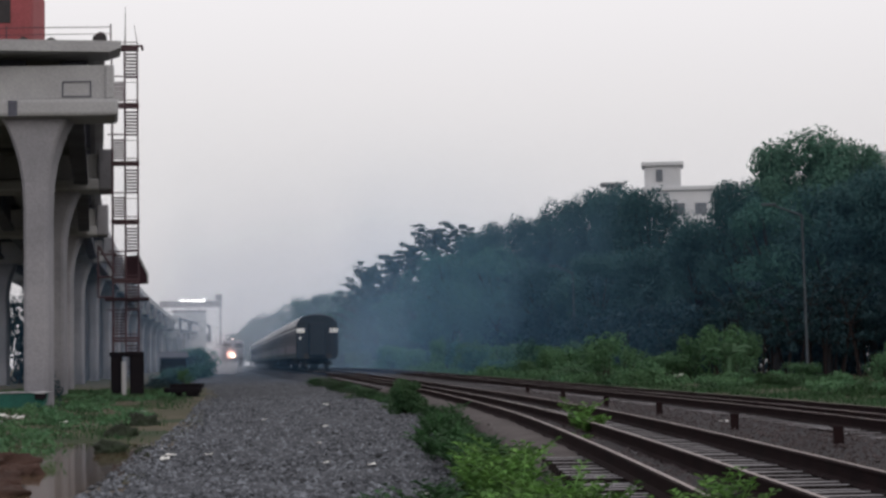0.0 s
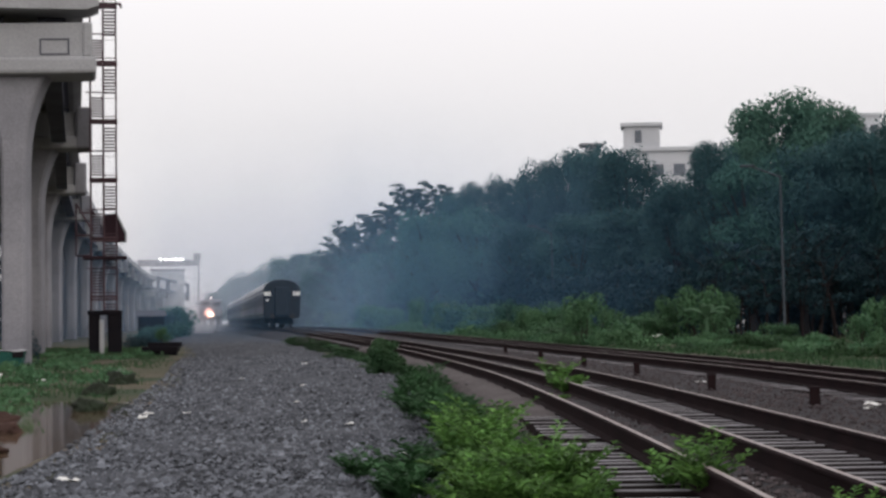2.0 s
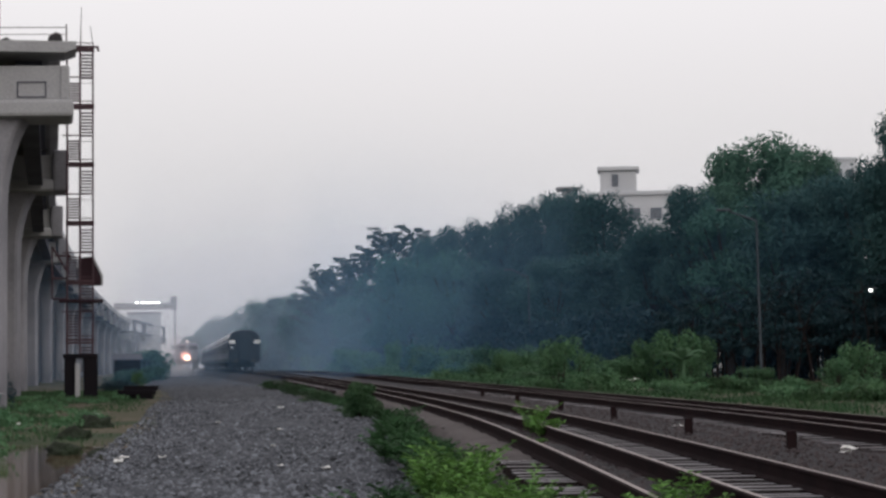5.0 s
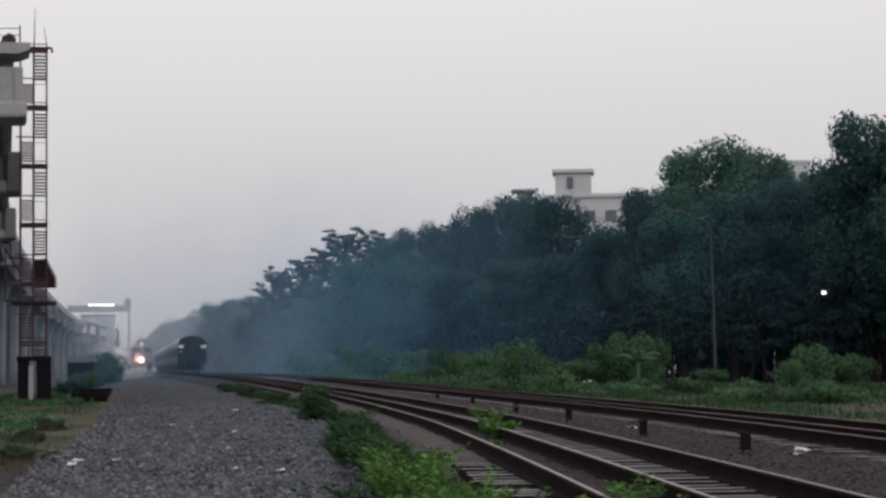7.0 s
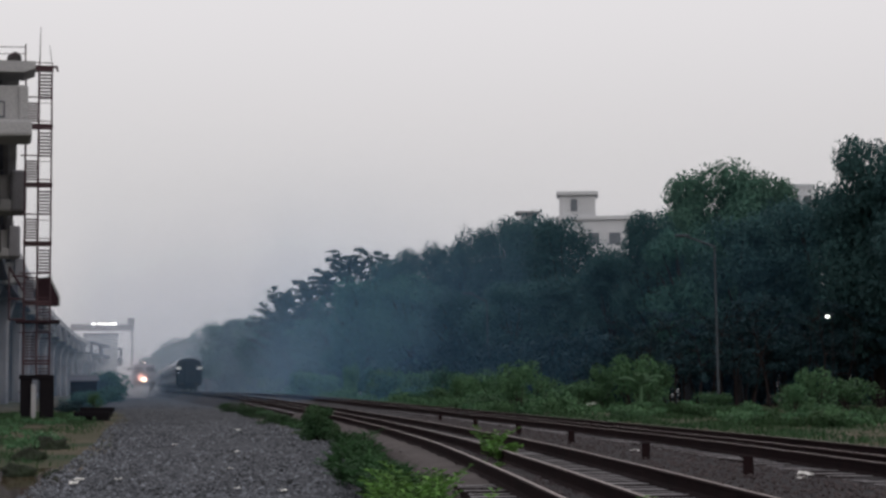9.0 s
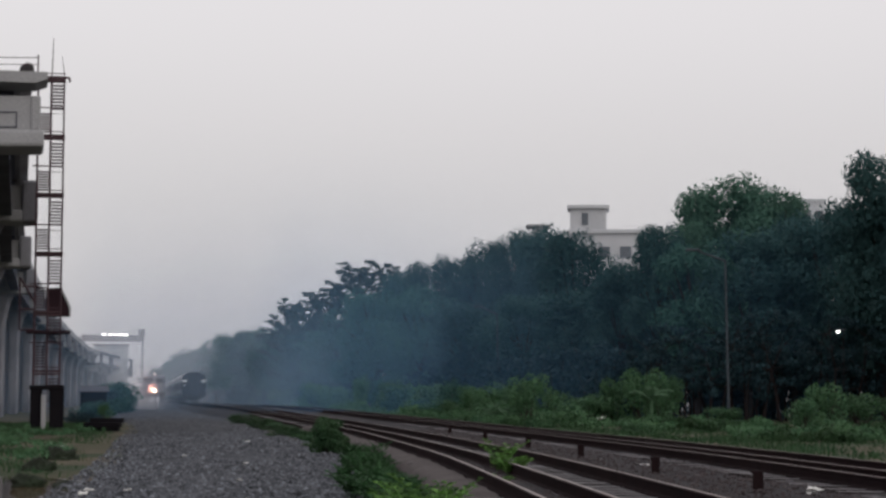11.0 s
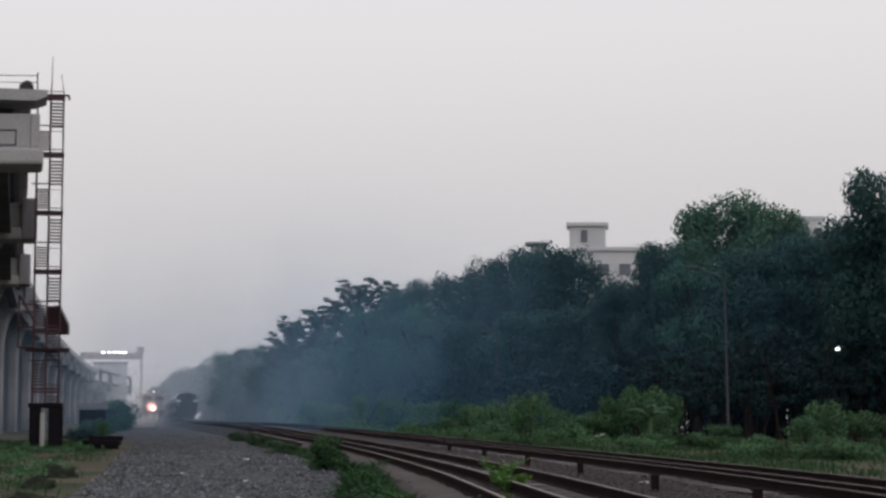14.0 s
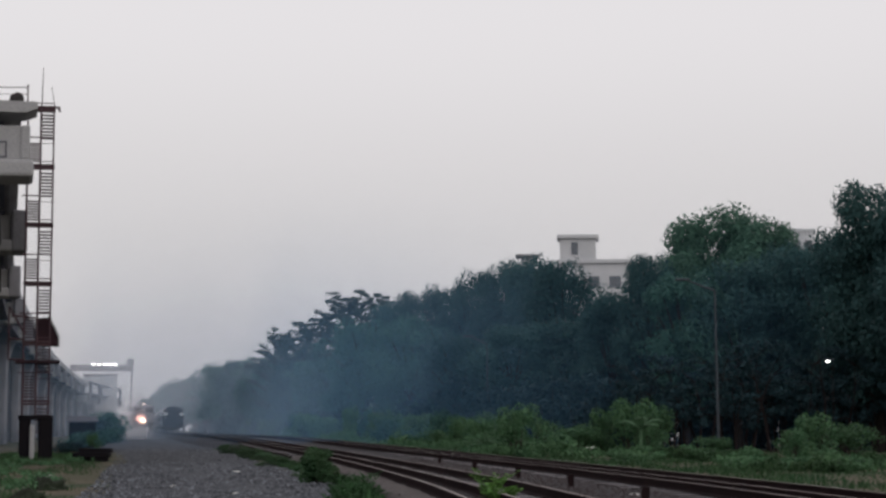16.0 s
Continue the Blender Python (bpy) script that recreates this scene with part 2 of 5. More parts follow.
def stones(name, places, sizes, material, label, category):
    """Loose angular stones, one joined sheet."""
    rng = np.random.default_rng(5)
    base = np.array([(1, 0, 0), (-1, 0, 0), (0, 1, 0), (0, -1, 0), (0, 0, 1), (0, 0, -1)], float)
    tri = np.array([(0, 2, 4), (2, 1, 4), (1, 3, 4), (3, 0, 4), (2, 0, 5), (1, 2, 5), (3, 1, 5), (0, 3, 5)])
    V, F = [], []
    for k, (p, s) in enumerate(zip(places, sizes)):
        q = base * rng.uniform(0.55, 1.15, (6, 3)) * s * np.array([1, 1, 0.7]) + rng.normal(0, 0.12 * s, (6, 3))
        a = rng.uniform(0, 6.28)
        c, sn = math.cos(a), math.sin(a)
        q = np.stack([q[:, 0] * c - q[:, 1] * sn, q[:, 0] * sn + q[:, 1] * c, q[:, 2]], 1) + p
        V.append(q)
        F.append(tri + 6 * k)
    return raw(name, np.concatenate(V).tolist(), np.concatenate(F).tolist(), material, "stuff", label, category)


def ballast_bed():
    """Raised stone bed under both tracks."""
    ys = [-8 + 0.8 * i for i in range(110)] + [80 + 5 * i for i in range(120)]
    offs = [(-2.3, -0.05), (-1.5, 0.06), (-0.98, 0.11), (-0.76, 0.2), (-0.28, 0.21), (-0.1, 0.11), (0.72, 0.11), (1.0, 0.2), (2.3, 0.14), (3.4, 0.18),
            (4.4, 0.21), (5.6, 0.2), (7.2, -0.05)]
    verts = []
    for y in ys:
        for k, (o, z) in enumerate(offs):
            p, _ = track_at(y, o)
            verts.append((p.x, p.y, z + (p.z if 0 < k < 12 else -0.1) + (noise.noise((p.x * 1.5, y * 1.5, 3)) * 0.04 if 0 < k < 12 else 0)))
    n = len(offs)
    faces = [(j * n + i, j * n + i + 1, (j + 1) * n + i + 1, (j + 1) * n + i) for j in range(len(ys) - 1) for i in range(n - 1)]
    b = raw("ballast_bed", verts, faces, M_BALLAST, "structure", "low bed of brown rusty track ballast", "track bed")
    for f in b.data.polygons:
        f.use_smooth = True


def verge():
    """Trodden strip of pale grit over the sleeper ends, with a crumbled edge."""
    verts, ys = [], [17.5 + 0.7 * i for i in range(84)]
    for j, y in enumerate(ys):
        rise = min(1.0, j / 6)
        for o, z in ((-1.55, 0.0), (-1.42, 0.18), (-1.25, 0.222), (-1.05, 0.228), (-0.93, 0.215)):
            p, _ = track_at(y, o + 0.09 * noise.noise((y * 0.9, o * 3, 6)))
            verts.append((p.x, p.y, p.z + z * rise + 0.1 * (rise - 1) + 0.015 * noise.noise((p.x * 2, y * 2, 4))))
    faces = [(j * 5 + i, j * 5 + i + 1, (j + 1) * 5 + i + 1, (j + 1) * 5 + i) for j in range(len(ys) - 1) for i in range(4)]
    v = raw("verge", verts, faces, M_GRIT, "structure", "trodden strip of pale brown grit beside the rail", "verge")
    for f in v.data.polygons:
        f.use_smooth = True


M_GRIT = mat("pale_brown_grit", (0.10, 0.086, 0.086), 0.95, 0, (0.05, 0.043, 0.043), 1.4, 22, 0.8, 0.5, dist=0.03)
ground()
road()
ballast_bed()
verge()


# ---------------------------------------------------------------- tracks
def rail_mesh(off):
    """Flat-bottomed rail swept along the track, polished head as second material."""
    prof = [(-0.07, -0.17), (0.07, -0.17), (0.07, -0.155), (0.012, -0.13), (0.012, -0.04), (0.036, -0.03), (0.036, -0.012),
            (0.02, 0.0), (-0.02, 0.0), (-0.036, -0.012), (-0.036, -0.03), (-0.012, -0.04), (-0.012, -0.13), (-0.07, -0.155)]
    ys = [-8 + 0.9 * i for i in range(100)] + [82 + 4 * i for i in range(150)]
    bm = bmesh.new()
    rings = []
    for y in ys:
        p, a = track_at(y, off)
        rings.append([(p.x + u * math.cos(a), p.y + u * math.sin(a), p.z + RAIL_Z + v) for u, v in prof])
    loft(bm, rings)
    bm.faces.ensure_lookup_table()
    for k, f in enumerate(bm.faces):
        if k % 14 == 7 and len(f.verts) == 4:
            f.material_index = 1
    return mesh_of(bm, [M_RAIL, M_RAILTOP])


def sleeper_mesh():
    bm = bmesh.new()
    box(bm, (0, 0, -0.1), (2.7, 0.125, 0.2), bevel=0.012)
    # pale top and dark sides paint how skylight falls on a sleeper
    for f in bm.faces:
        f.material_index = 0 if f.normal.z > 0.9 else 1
    return mesh_of(bm, [M_SLEEPER, M_SLEEPER_SHADE])


def track(name, off, label, rails, count):
    tr = thing(name, Matrix.Identity(4), label, "railway track", "parallel railway tracks")
    for r in rails:
        part("rail", rail_mesh(off + r), None, tr, "rusty steel rail with a worn head")
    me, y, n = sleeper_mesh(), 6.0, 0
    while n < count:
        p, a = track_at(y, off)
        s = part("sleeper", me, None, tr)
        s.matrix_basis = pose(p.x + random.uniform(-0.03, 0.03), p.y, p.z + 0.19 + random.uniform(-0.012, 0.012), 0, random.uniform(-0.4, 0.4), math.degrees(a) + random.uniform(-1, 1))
        y += 0.385 * random.uniform(0.94, 1.06)
        n += 1
    return tr


track("railway_track", 0.0, "dual-gauge railway track with concrete sleepers and three rusty rails", (-0.838, -0.162, 0.838), 280)
track("railway_track", 4.5, "neighbouring railway track with dark rusty rails in ballast", (-0.838, -0.162, 0.838), 200)


# ---------------------------------------------------------------- viaduct
edge_x = spline([(-8.2, 40), (-11.65, 62), (-17.6, 92), (-23.6, 122), (-29.0, 152), (-36.5, 200), (-46, 262), (-58, 350), (-69, 440), (-74.7, 530), (-78, 600)])
M_BLOCK = mat("grey_end_block_concrete", (0.25, 0.25, 0.275), 0.88, 0, (0.15, 0.15, 0.165), 0.5, 12, 0.15, 0.5)
CAP_Z, DECK_Z, BENT_W = 9.3, 11.72, 11.0


def lean_ends(bm, skew):
    """The caps are skewed, their ends in line with the deck."""
    for v in bm.verts:
        v.co.x -= skew * v.co.y


def bent(y, first):
    x = edge_x(y)
    turn = math.degrees(math.atan2(-(edge_x(y + 4) - edge_x(y - 4)), 8.0)) * (0.2 if y < 430 else 1.0)
    b = thing("pier", pose(x - BENT_W / 2, y, -1.6 if y > 440 else 0, 0, 0, turn),
              "grey concrete viaduct pier with flared columns and a cap beam" if not first else "grey concrete pier at the unfinished end of the viaduct", "pier", "piers of the viaduct")
    skew = 0.16 if y < 430 else 0.0
    for cx in (BENT_W / 2 - 2.6, -BENT_W / 2 + 2.6):
        bm = bmesh.new()
        rings = []
        for z, hx, hy in ((-0.3, 0.39, 0.6), (6.4, 0.39, 0.6), (7.2, 0.43, 0.61), (7.9, 0.54, 0.63), (8.6, 0.74, 0.66), (9.05, 0.93, 0.69), (CAP_Z, 1.08, 0.7)):
            c = 0.1
            rings.append([(cx - hx + c, -hy, z), (cx + hx - c, -hy, z), (cx + hx, -hy + c, z), (cx + hx, hy - c, z),
                          (cx + hx - c, hy, z), (cx - hx + c, hy, z), (cx - hx, hy - c, z), (cx - hx, -hy + c, z)])
        loft(bm, rings)
        part("column", bm, M_COL, b)
    bm = bmesh.new()
    box(bm, (0, 0, CAP_Z + 0.28), (BENT_W, 2.3, 0.56), bevel=0.12)
    box(bm, (-0.05, 0, CAP_Z + 1.12), (BENT_W - 0.2, 1.7, 1.12), bevel=0.05)
    lean_ends(bm, skew)
    part("cap_beam", bm, M_CONC, b)
    bm = bmesh.new()
    if first:
        box(bm, (BENT_W / 2 - 0.28, 0, CAP_Z + 1.12), (0.3, 1.9, 1.1), bevel=0.06)
    else:
        box(bm, (BENT_W / 2 - 0.33, 0, CAP_Z + 0.94), (0.74, 2.36, 1.9), bevel=0.12)
    lean_ends(bm, skew)
    part("end_block", bm, M_CONC if first else M_BLOCK, b)
    if first:
        bm = bmesh.new()
        for dx, dz, w, h in ((0, 0.24, 0.92, 0.04), (0, -0.24, 0.92, 0.04), (0.45, 0, 0.04, 0.5), (-0.45, 0, 0.04, 0.5)):
            box(bm, (BENT_W / 2 - 1.2 + dx, -0.86, CAP_Z + 0.9 + dz), (w, 0.05, h))
        part("panel_frame", bm, M_CONC_D, b, "darker recessed panel outline")
        bm = bmesh.new()
        box(bm, (BENT_W / 2 - 3.2, -1.16, CAP_Z + 0.26), (0.3, 0.03, 0.5))
        part("stain", bm, M_CONC_D, b, "dark water stain on the lip")
    return b


BENTS = [62] + [88 + 30 * k for k in range(16)]
for k, yb in enumerate(BENTS):
    bent(yb, k == 0)


def span(y0, y1):
    a, b = Vector((edge_x(y0), y0, 0)), Vector((edge_x(y1), y1, 0))
    d = b - a
    turn = math.atan2(-d.x, d.y)
    L = d.length
    s = thing("deck_span", Matrix.Translation(a) @ Matrix.Rotation(turn, 4, "Z"), "concrete viaduct deck span on its girders, coloured dark as in shade", "bridge deck", "deck spans of the viaduct")
    if y0 > 440:
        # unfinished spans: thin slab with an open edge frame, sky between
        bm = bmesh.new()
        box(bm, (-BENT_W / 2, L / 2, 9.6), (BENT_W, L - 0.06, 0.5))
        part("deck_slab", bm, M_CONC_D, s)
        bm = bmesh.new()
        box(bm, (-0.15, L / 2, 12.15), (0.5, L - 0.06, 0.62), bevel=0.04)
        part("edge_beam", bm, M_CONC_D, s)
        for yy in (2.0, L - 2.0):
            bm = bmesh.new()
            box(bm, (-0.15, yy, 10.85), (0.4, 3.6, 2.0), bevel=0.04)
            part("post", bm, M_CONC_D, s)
        return
    inset = 0.5
    # girder colour already holds the shade below the deck
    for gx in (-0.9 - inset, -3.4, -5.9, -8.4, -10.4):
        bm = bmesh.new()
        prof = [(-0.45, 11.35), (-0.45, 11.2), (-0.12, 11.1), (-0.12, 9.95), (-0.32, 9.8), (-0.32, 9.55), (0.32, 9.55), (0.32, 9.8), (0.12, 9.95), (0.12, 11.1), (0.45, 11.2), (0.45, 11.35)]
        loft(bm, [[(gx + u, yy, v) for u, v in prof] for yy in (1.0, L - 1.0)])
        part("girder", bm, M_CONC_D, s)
    bm = bmesh.new()
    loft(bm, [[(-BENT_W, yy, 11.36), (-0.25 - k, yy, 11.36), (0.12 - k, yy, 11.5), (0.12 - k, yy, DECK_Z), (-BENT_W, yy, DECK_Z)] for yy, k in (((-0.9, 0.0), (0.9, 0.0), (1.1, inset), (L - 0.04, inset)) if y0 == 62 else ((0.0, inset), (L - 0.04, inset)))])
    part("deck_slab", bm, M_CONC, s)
    if y0 > 100:
        bm = bmesh.new()
        loft(bm, [[(-0.25 - inset, yy, DECK_Z), (0.1 - inset, yy, DECK_Z), (0.02 - inset, yy, DECK_Z + 0.75), (-0.18 - inset, yy, DECK_Z + 0.75)] for yy in (0.0, L - 0.04)])
        part("parapet", bm, M_CONC, s)


for y0, y1 in zip(BENTS, BENTS[1:]):
    span(y0, y1)


def deck_end_gear():
    """Rope rail, stanchions and bundles left on the open deck end."""
    x = edge_x(62)
    r = thing("rope_rail", pose(x, 61.4, DECK_Z), "thin rope rail along the open end of the deck", "railing")
    for px, py in ((-0.1, 0.1), (-3.5, 0.1), (-7.5, 0.1), (-10.8, 0.1)):
        part("stanchion", rod(bmesh.new(), (px, py, -0.02), (px, py, 0.62), 0.025), M_SCAF, r)
    bm = bmesh.new()
    rod(bm, (-10.8, 0.1, 0.6), (-0.1, 0.1, 0.52), 0.015)
    rod(bm, (-10.8, 0.1, 0.34), (-0.1, 0.1, 0.3), 0.012)
    part("rope", bm, M_SCAF, r)
    for dx, s in ((-0.5, 0.24), (-2.1, 0.16), (-3.0, 0.18)):
        bm = bmesh.new()
        bmesh.ops.create_icosphere(bm, subdivisions=2, radius=1)
        for v in bm.verts:
            v.co = Vector((v.co.x * s * 1.1, v.co.y * s, max(-0.7, v.co.z) * s)) * (1 + 0.25 * noise.noise(v.co * 2 + Vector((dx, 0, 0))))
        ob = part("sack", bm, M_SACK, None, "", True)
        tagged(ob, "dark tied sack lying on the deck edge", "sack", "sacks on the deck")
        ob.matrix_basis = pose(x + dx, 61.75, DECK_Z + 0.66 * s)


M_SACK = mat("dark_sacking", (0.05, 0.045, 0.05), 0.9, 0, (0.03, 0.03, 0.03), 4, 30, 0.3)
M_NET = mat("rust_red_sheeting", (0.04, 0.022, 0.028), 0.85, 0.0, (0.024, 0.016, 0.02), 1.2, 20, 0.3, spec=0.05)
deck_end_gear()


def site_cabin():
    s = thing("site_cabin", pose(-16.5, 64.2, DECK_Z), "small faded red site cabin standing on the deck", "cabin")
    bm = bmesh.new()
    box(bm, (0, 0, 1.15), (3.6, 2.2, 2.3), bevel=0.22)
    part("body", bm, M_RED, s)
    bm = bmesh.new()
    box(bm, (0, 0, 2.34), (3.7, 2.3, 0.1), bevel=0.03)
    part("roof", bm, M_RED, s)
    bm = bmesh.new()
    box(bm, (0.6, -1.1, 1.4), (1.0, 0.06, 0.8), bevel=0.02)
    part("window", bm, M_SACK, s)


M_RED = mat("faded_red_sheet_metal", (0.30, 0.075, 0.085), 0.65, 0, (0.2, 0.055, 0.06), 0.8, 12, 0.1)
site_cabin()


# ---------------------------------------------------------------- stair tower
def stair_tower():
    t = thing("stair_tower", pose(-15.45, 84, 0, 0, 0, 10), "tall red-oxide steel scaffold stair tower beside the viaduct", "scaffold tower")
    xs, dy, top = (-0.56, 0.0, 0.56), 1.2, 15.4
    for x in xs:
        for y in (0, dy):
            if x == -0.56 and y == dy:
                h = top - 2.6
            else:
                h = top
            part("post", rod(bmesh.new(), (x, y, 1.7), (x, y, h), 0.038 if x else 0.042, seg=8), M_SCAF, t)
    tread = mesh_of(box(bmesh.new(), (0, 0, 0), (0.54, 0.2, 0.055)), M_SCAF)
    z, k = 15.4, 0
    while z > 1.8:
        bm = bmesh.new()
        box(bm, (0, dy / 2, z), (1.24, dy + 0.12, 0.09))
        box(bm, (0, -0.03, z - 0.14), (1.2, 0.05, 0.09))
        box(bm, (0, -0.03, z + 0.16), (1.2, 0.03, 0.04))
        part("platform", bm, M_SCAF, t)
        for i in range(8):
            u = i / 7
            part("tread", tread, None, t).matrix_basis = pose(0.29, 0.15 + 0.85 * u, z - 0.35 - 0.9 * u)
            part("tread", tread, None, t).matrix_basis = pose(-0.28, 1.0 - 0.85 * u, z - 1.5 - 0.9 * u)
        bm = bmesh.new()
        rod(bm, (-0.75, -0.02, z - 1.36), (0.56, -0.02, z - 1.36), 0.03)
        rod(bm, (0.02, -0.02, z - 1.62), (0.56, -0.02, z - 1.62), 0.012)
        part("guard_rail", bm, M_SCAF, t)
        z -= 2.58
        k += 1
    bm = bmesh.new()
    rod(bm, (-0.9, 0, top - 0.05), (0.78, 0, top), 0.05)
    rod(bm, (0.76, 0, top + 0.02), (0.8, 0, top - 0.2), 0.05)
    part("top_arm", bm, M_SCAF, t)
    part("whip", rod(bmesh.new(), (0.02, 0, top - 0.2), (0.06, 0, top + 1.75), 0.03, 0.012), M_SCAF, t)
    part("whip", rod(bmesh.new(), (0.58, 0, top), (0.44, 0, top + 0.95), 0.02, 0.01), M_SCAF, t)
    # sheeted lower stage, tied back to the deck
    bm = bmesh.new()
    outline = [(-0.05, 4.9), (0.93, 4.9), (0.93, 5.25), (0.5, 6.15), (-0.05, 6.1)]
    loft(bm, [[(x, y, z) for x, z in outline] for y in (0.3, 1.1)])
    box(bm, (0.05, 0.5, 4.2), (1.9, 1.4, 0.12))
    part("hoarding", bm, M_NET, t, "dark rust-red sheet hoarding round a landing")
    bm = bmesh.new()
    rod(bm, (0.96, 0.25, 4.85), (0.96, 0.25, 5.3), 0.045)
    rod(bm, (0.96, 0.25, 5.3), (0.5, 0.25, 6.25), 0.045)
    part("edge_tube", bm, M_CONC, t, "pale grey edge tube")
    bm = bmesh.new()
    for k, (xa, za, xb, zb) in enumerate(((-1.2, 6.6, -0.5, 5.4), (-1.2, 4.3, -0.5, 4.3), (-1.2, 5.2, -0.5, 5.2), (-1.1, 6.2, -0.4, 6.2), (-1.2, 4.3, -1.2, 6.6))):
        rod(bm, (xa, 0.4 + 0.05 * k, za), (xb, 0.4 + 0.05 * k, zb), 0.045)
    part("tie_frame", bm, M_SCAF, t)
    bm = bmesh.new()
    for a in (-1, 1):
        box(bm, (0.36 * a + (-0.06 if a < 0 else 0.1), 0.6, 0.93), (0.5 if a < 0 else 0.62, 1.3, 1.9), bevel=0.03)
    box(bm, (0, 0.6, 1.78), (1.45, 1.4, 0.2), bevel=0.03)
    part("base_block", bm, M_DARK, t, "dark sheet-steel base with a pale gap")
    # pale strip added before the base to show its bright gap
    bm = bmesh.new()
    box(bm, (-0.1, -0.12, 0.72), (0.2, 0.12, 1.5), bevel=0.02)
    part("gap_strip", bm, M_CONC, t, "pale strip standing for the bright gap in the base")


M_DARK = mat("dark_painted_steel", (0.008, 0.008, 0.011), 0.85, 0.0, (0.013, 0.011, 0.013), 1.5, 20, 0.1, spec=0.05)
stair_tower()


# ---------------------------------------------------------------- train
M_COACH_END = mat("dark_navy_coach_paint", (0.008, 0.012, 0.018), 0.55, 0, (0.013, 0.018, 0.024), 0.8, 20, 0.05)
M_COACH_SIDE = mat("pale_grey_coach_paint", (0.2, 0.2, 0.215), 0.5, 0, (0.14, 0.14, 0.15), 0.6, 15, 0.05)
M_COACH_LOW = mat("coach_green_band", (0.05, 0.08, 0.075), 0.55, 0, (0.04, 0.05, 0.05), 0.6, 15, 0.05)
M_ROOF = mat("pale_coach_roof", (0.55, 0.55, 0.56), 0.5, 0.1, (0.42, 0.42, 0.43), 0.5, 10, 0.1)
M_UNDER = mat("underframe_grime", (0.03, 0.027, 0.026), 0.85, 0.2, (0.045, 0.035, 0.03), 2, 20, 0.2)
M_PANE = mat("dark_window_glass", (0.02, 0.025, 0.03), 0.4, 0, (0.03, 0.03, 0.035), 1, 10, 0.0)
M_WHITE = mat("white_panel_paint", (0.8, 0.8, 0.78), 0.5, 0, (0.65, 0.65, 0.63), 2, 20, 0.05)
COACH_L = 20.0


def coach(last):
    """One passenger coach; y runs along the train, 0 at the rear."""
    c = thing("railway_coach", Matrix.Identity(4), "grey passenger coach with a dark navy end" if last else "grey passenger coach with a green lower band", "railway coach", "coaches of the train")
    prof = [(-1.58, 0.95), (1.58, 0.95), (1.625, 1.3), (1.625, 3.0)]
    roof = [(1.6, 3.4), (1.45, 3.8), (1.1, 4.08), (0.58, 4.23), (0.0, 4.28)]
    bm = bmesh.new()
    ring = prof + roof + [(-x, z) for x, z in reversed(roof[:-1])] + [(-1.625, 3.0), (-1.625, 1.3)]
    loft(bm, [[(x * k, y, z if z < 3.1 else 3.1 + (z - 3.1) * k2) for x, z in ring] for y, k, k2 in ((0.3, 0.97, 0.95), (0.42, 1, 1), (COACH_L - 0.42, 1, 1), (COACH_L - 0.3, 0.97, 0.95))])
    body = part("body", bm, [M_COACH_SIDE, M_COACH_END, M_COACH_LOW, M_ROOF], c)
    for f in body.data.polygons:
        nrm, ctr = f.normal, f.center
        if abs(nrm.y) > 0.3:
            f.material_index = 1
        elif ctr.z > 3.35:
            f.material_index = 3
        elif ctr.z < 1.4:
            f.material_index = 2
    bm = bmesh.new()
    for sx in (-1, 1):
        box(bm, (1.64 * sx, COACH_L / 2, 3.12), (0.05, COACH_L - 0.8, 0.1))
    part("gutter", bm, M_WHITE, c)
    me_w = None
    for sx in (-1, 1):
        for i in range(10):
            if me_w is None:
                bw = bmesh.new()
                box(bw, (0, 0, 0), (0.03, 1.15, 0.8), bevel=0.012)
                me_w = mesh_of(bw, M_PANE)
            w = part("window", me_w, None, c)
            w.matrix_basis = pose(1.62 * sx, 2.4 + i * 1.69, 2.35)
    for y in (0.0, COACH_L):
        s = -1 if y == 0 else 1
        bm = bmesh.new()
        box(bm, (0, y - s * 0.14, 2.35), (1.25, 0.34, 2.5), bevel=0.08)
        part("gangway", bm, M_COACH_END, c, "black rubber gangway frame")
        bm = bmesh.new()
        for sx in (-1, 1):
            rod(bm, (0.87 * sx, y - s * 0.35, 1.05), (0.87 * sx, y + s * 0.1, 1.05), 0.09, seg=10)
            rod(bm, (0.87 * sx, y + s * 0.1, 1.05), (0.87 * sx, y + s * 0.14, 1.05), 0.22, seg=12)
        part("buffer", bm, M_UNDER, c)
        if last and y == 0:
            for sx in (-1, 1):
                bm = bmesh.new()
                box(bm, (1.27 * sx, 0.27, 3.02), (0.62, 0.08, 0.34), bevel=0.02)
                part("marker_panel", bm, M_WHITE, c, "white panel high on the coach end")
            bm = bmesh.new()
            rod(bm, (-1.3, 0.3, 2.45), (-1.3, 0.2, 2.45), 0.1, seg=10)
            part("tail_lamp", bm, M_WHITE, c)
            bm = bmesh.new()
            for i in range(7):
                box(bm, (1.0, 0.24, 1.1 + 0.32 * i), (0.36, 0.04, 0.03))
            for sx in (0.82, 1.18):
                box(bm, (sx, 0.24, 2.1), (0.03, 0.04, 2.3))
            part("end_ladder", bm, M_UNDER, c)
    bm = bmesh.new()
    box(bm, (0, COACH_L / 2, 0.75), (2.5, 8.0, 0.5), bevel=0.08)
    box(bm, (0, COACH_L / 2, 0.92), (2.9, COACH_L - 1.0, 0.14))
    part("underframe", bm, M_UNDER, c)
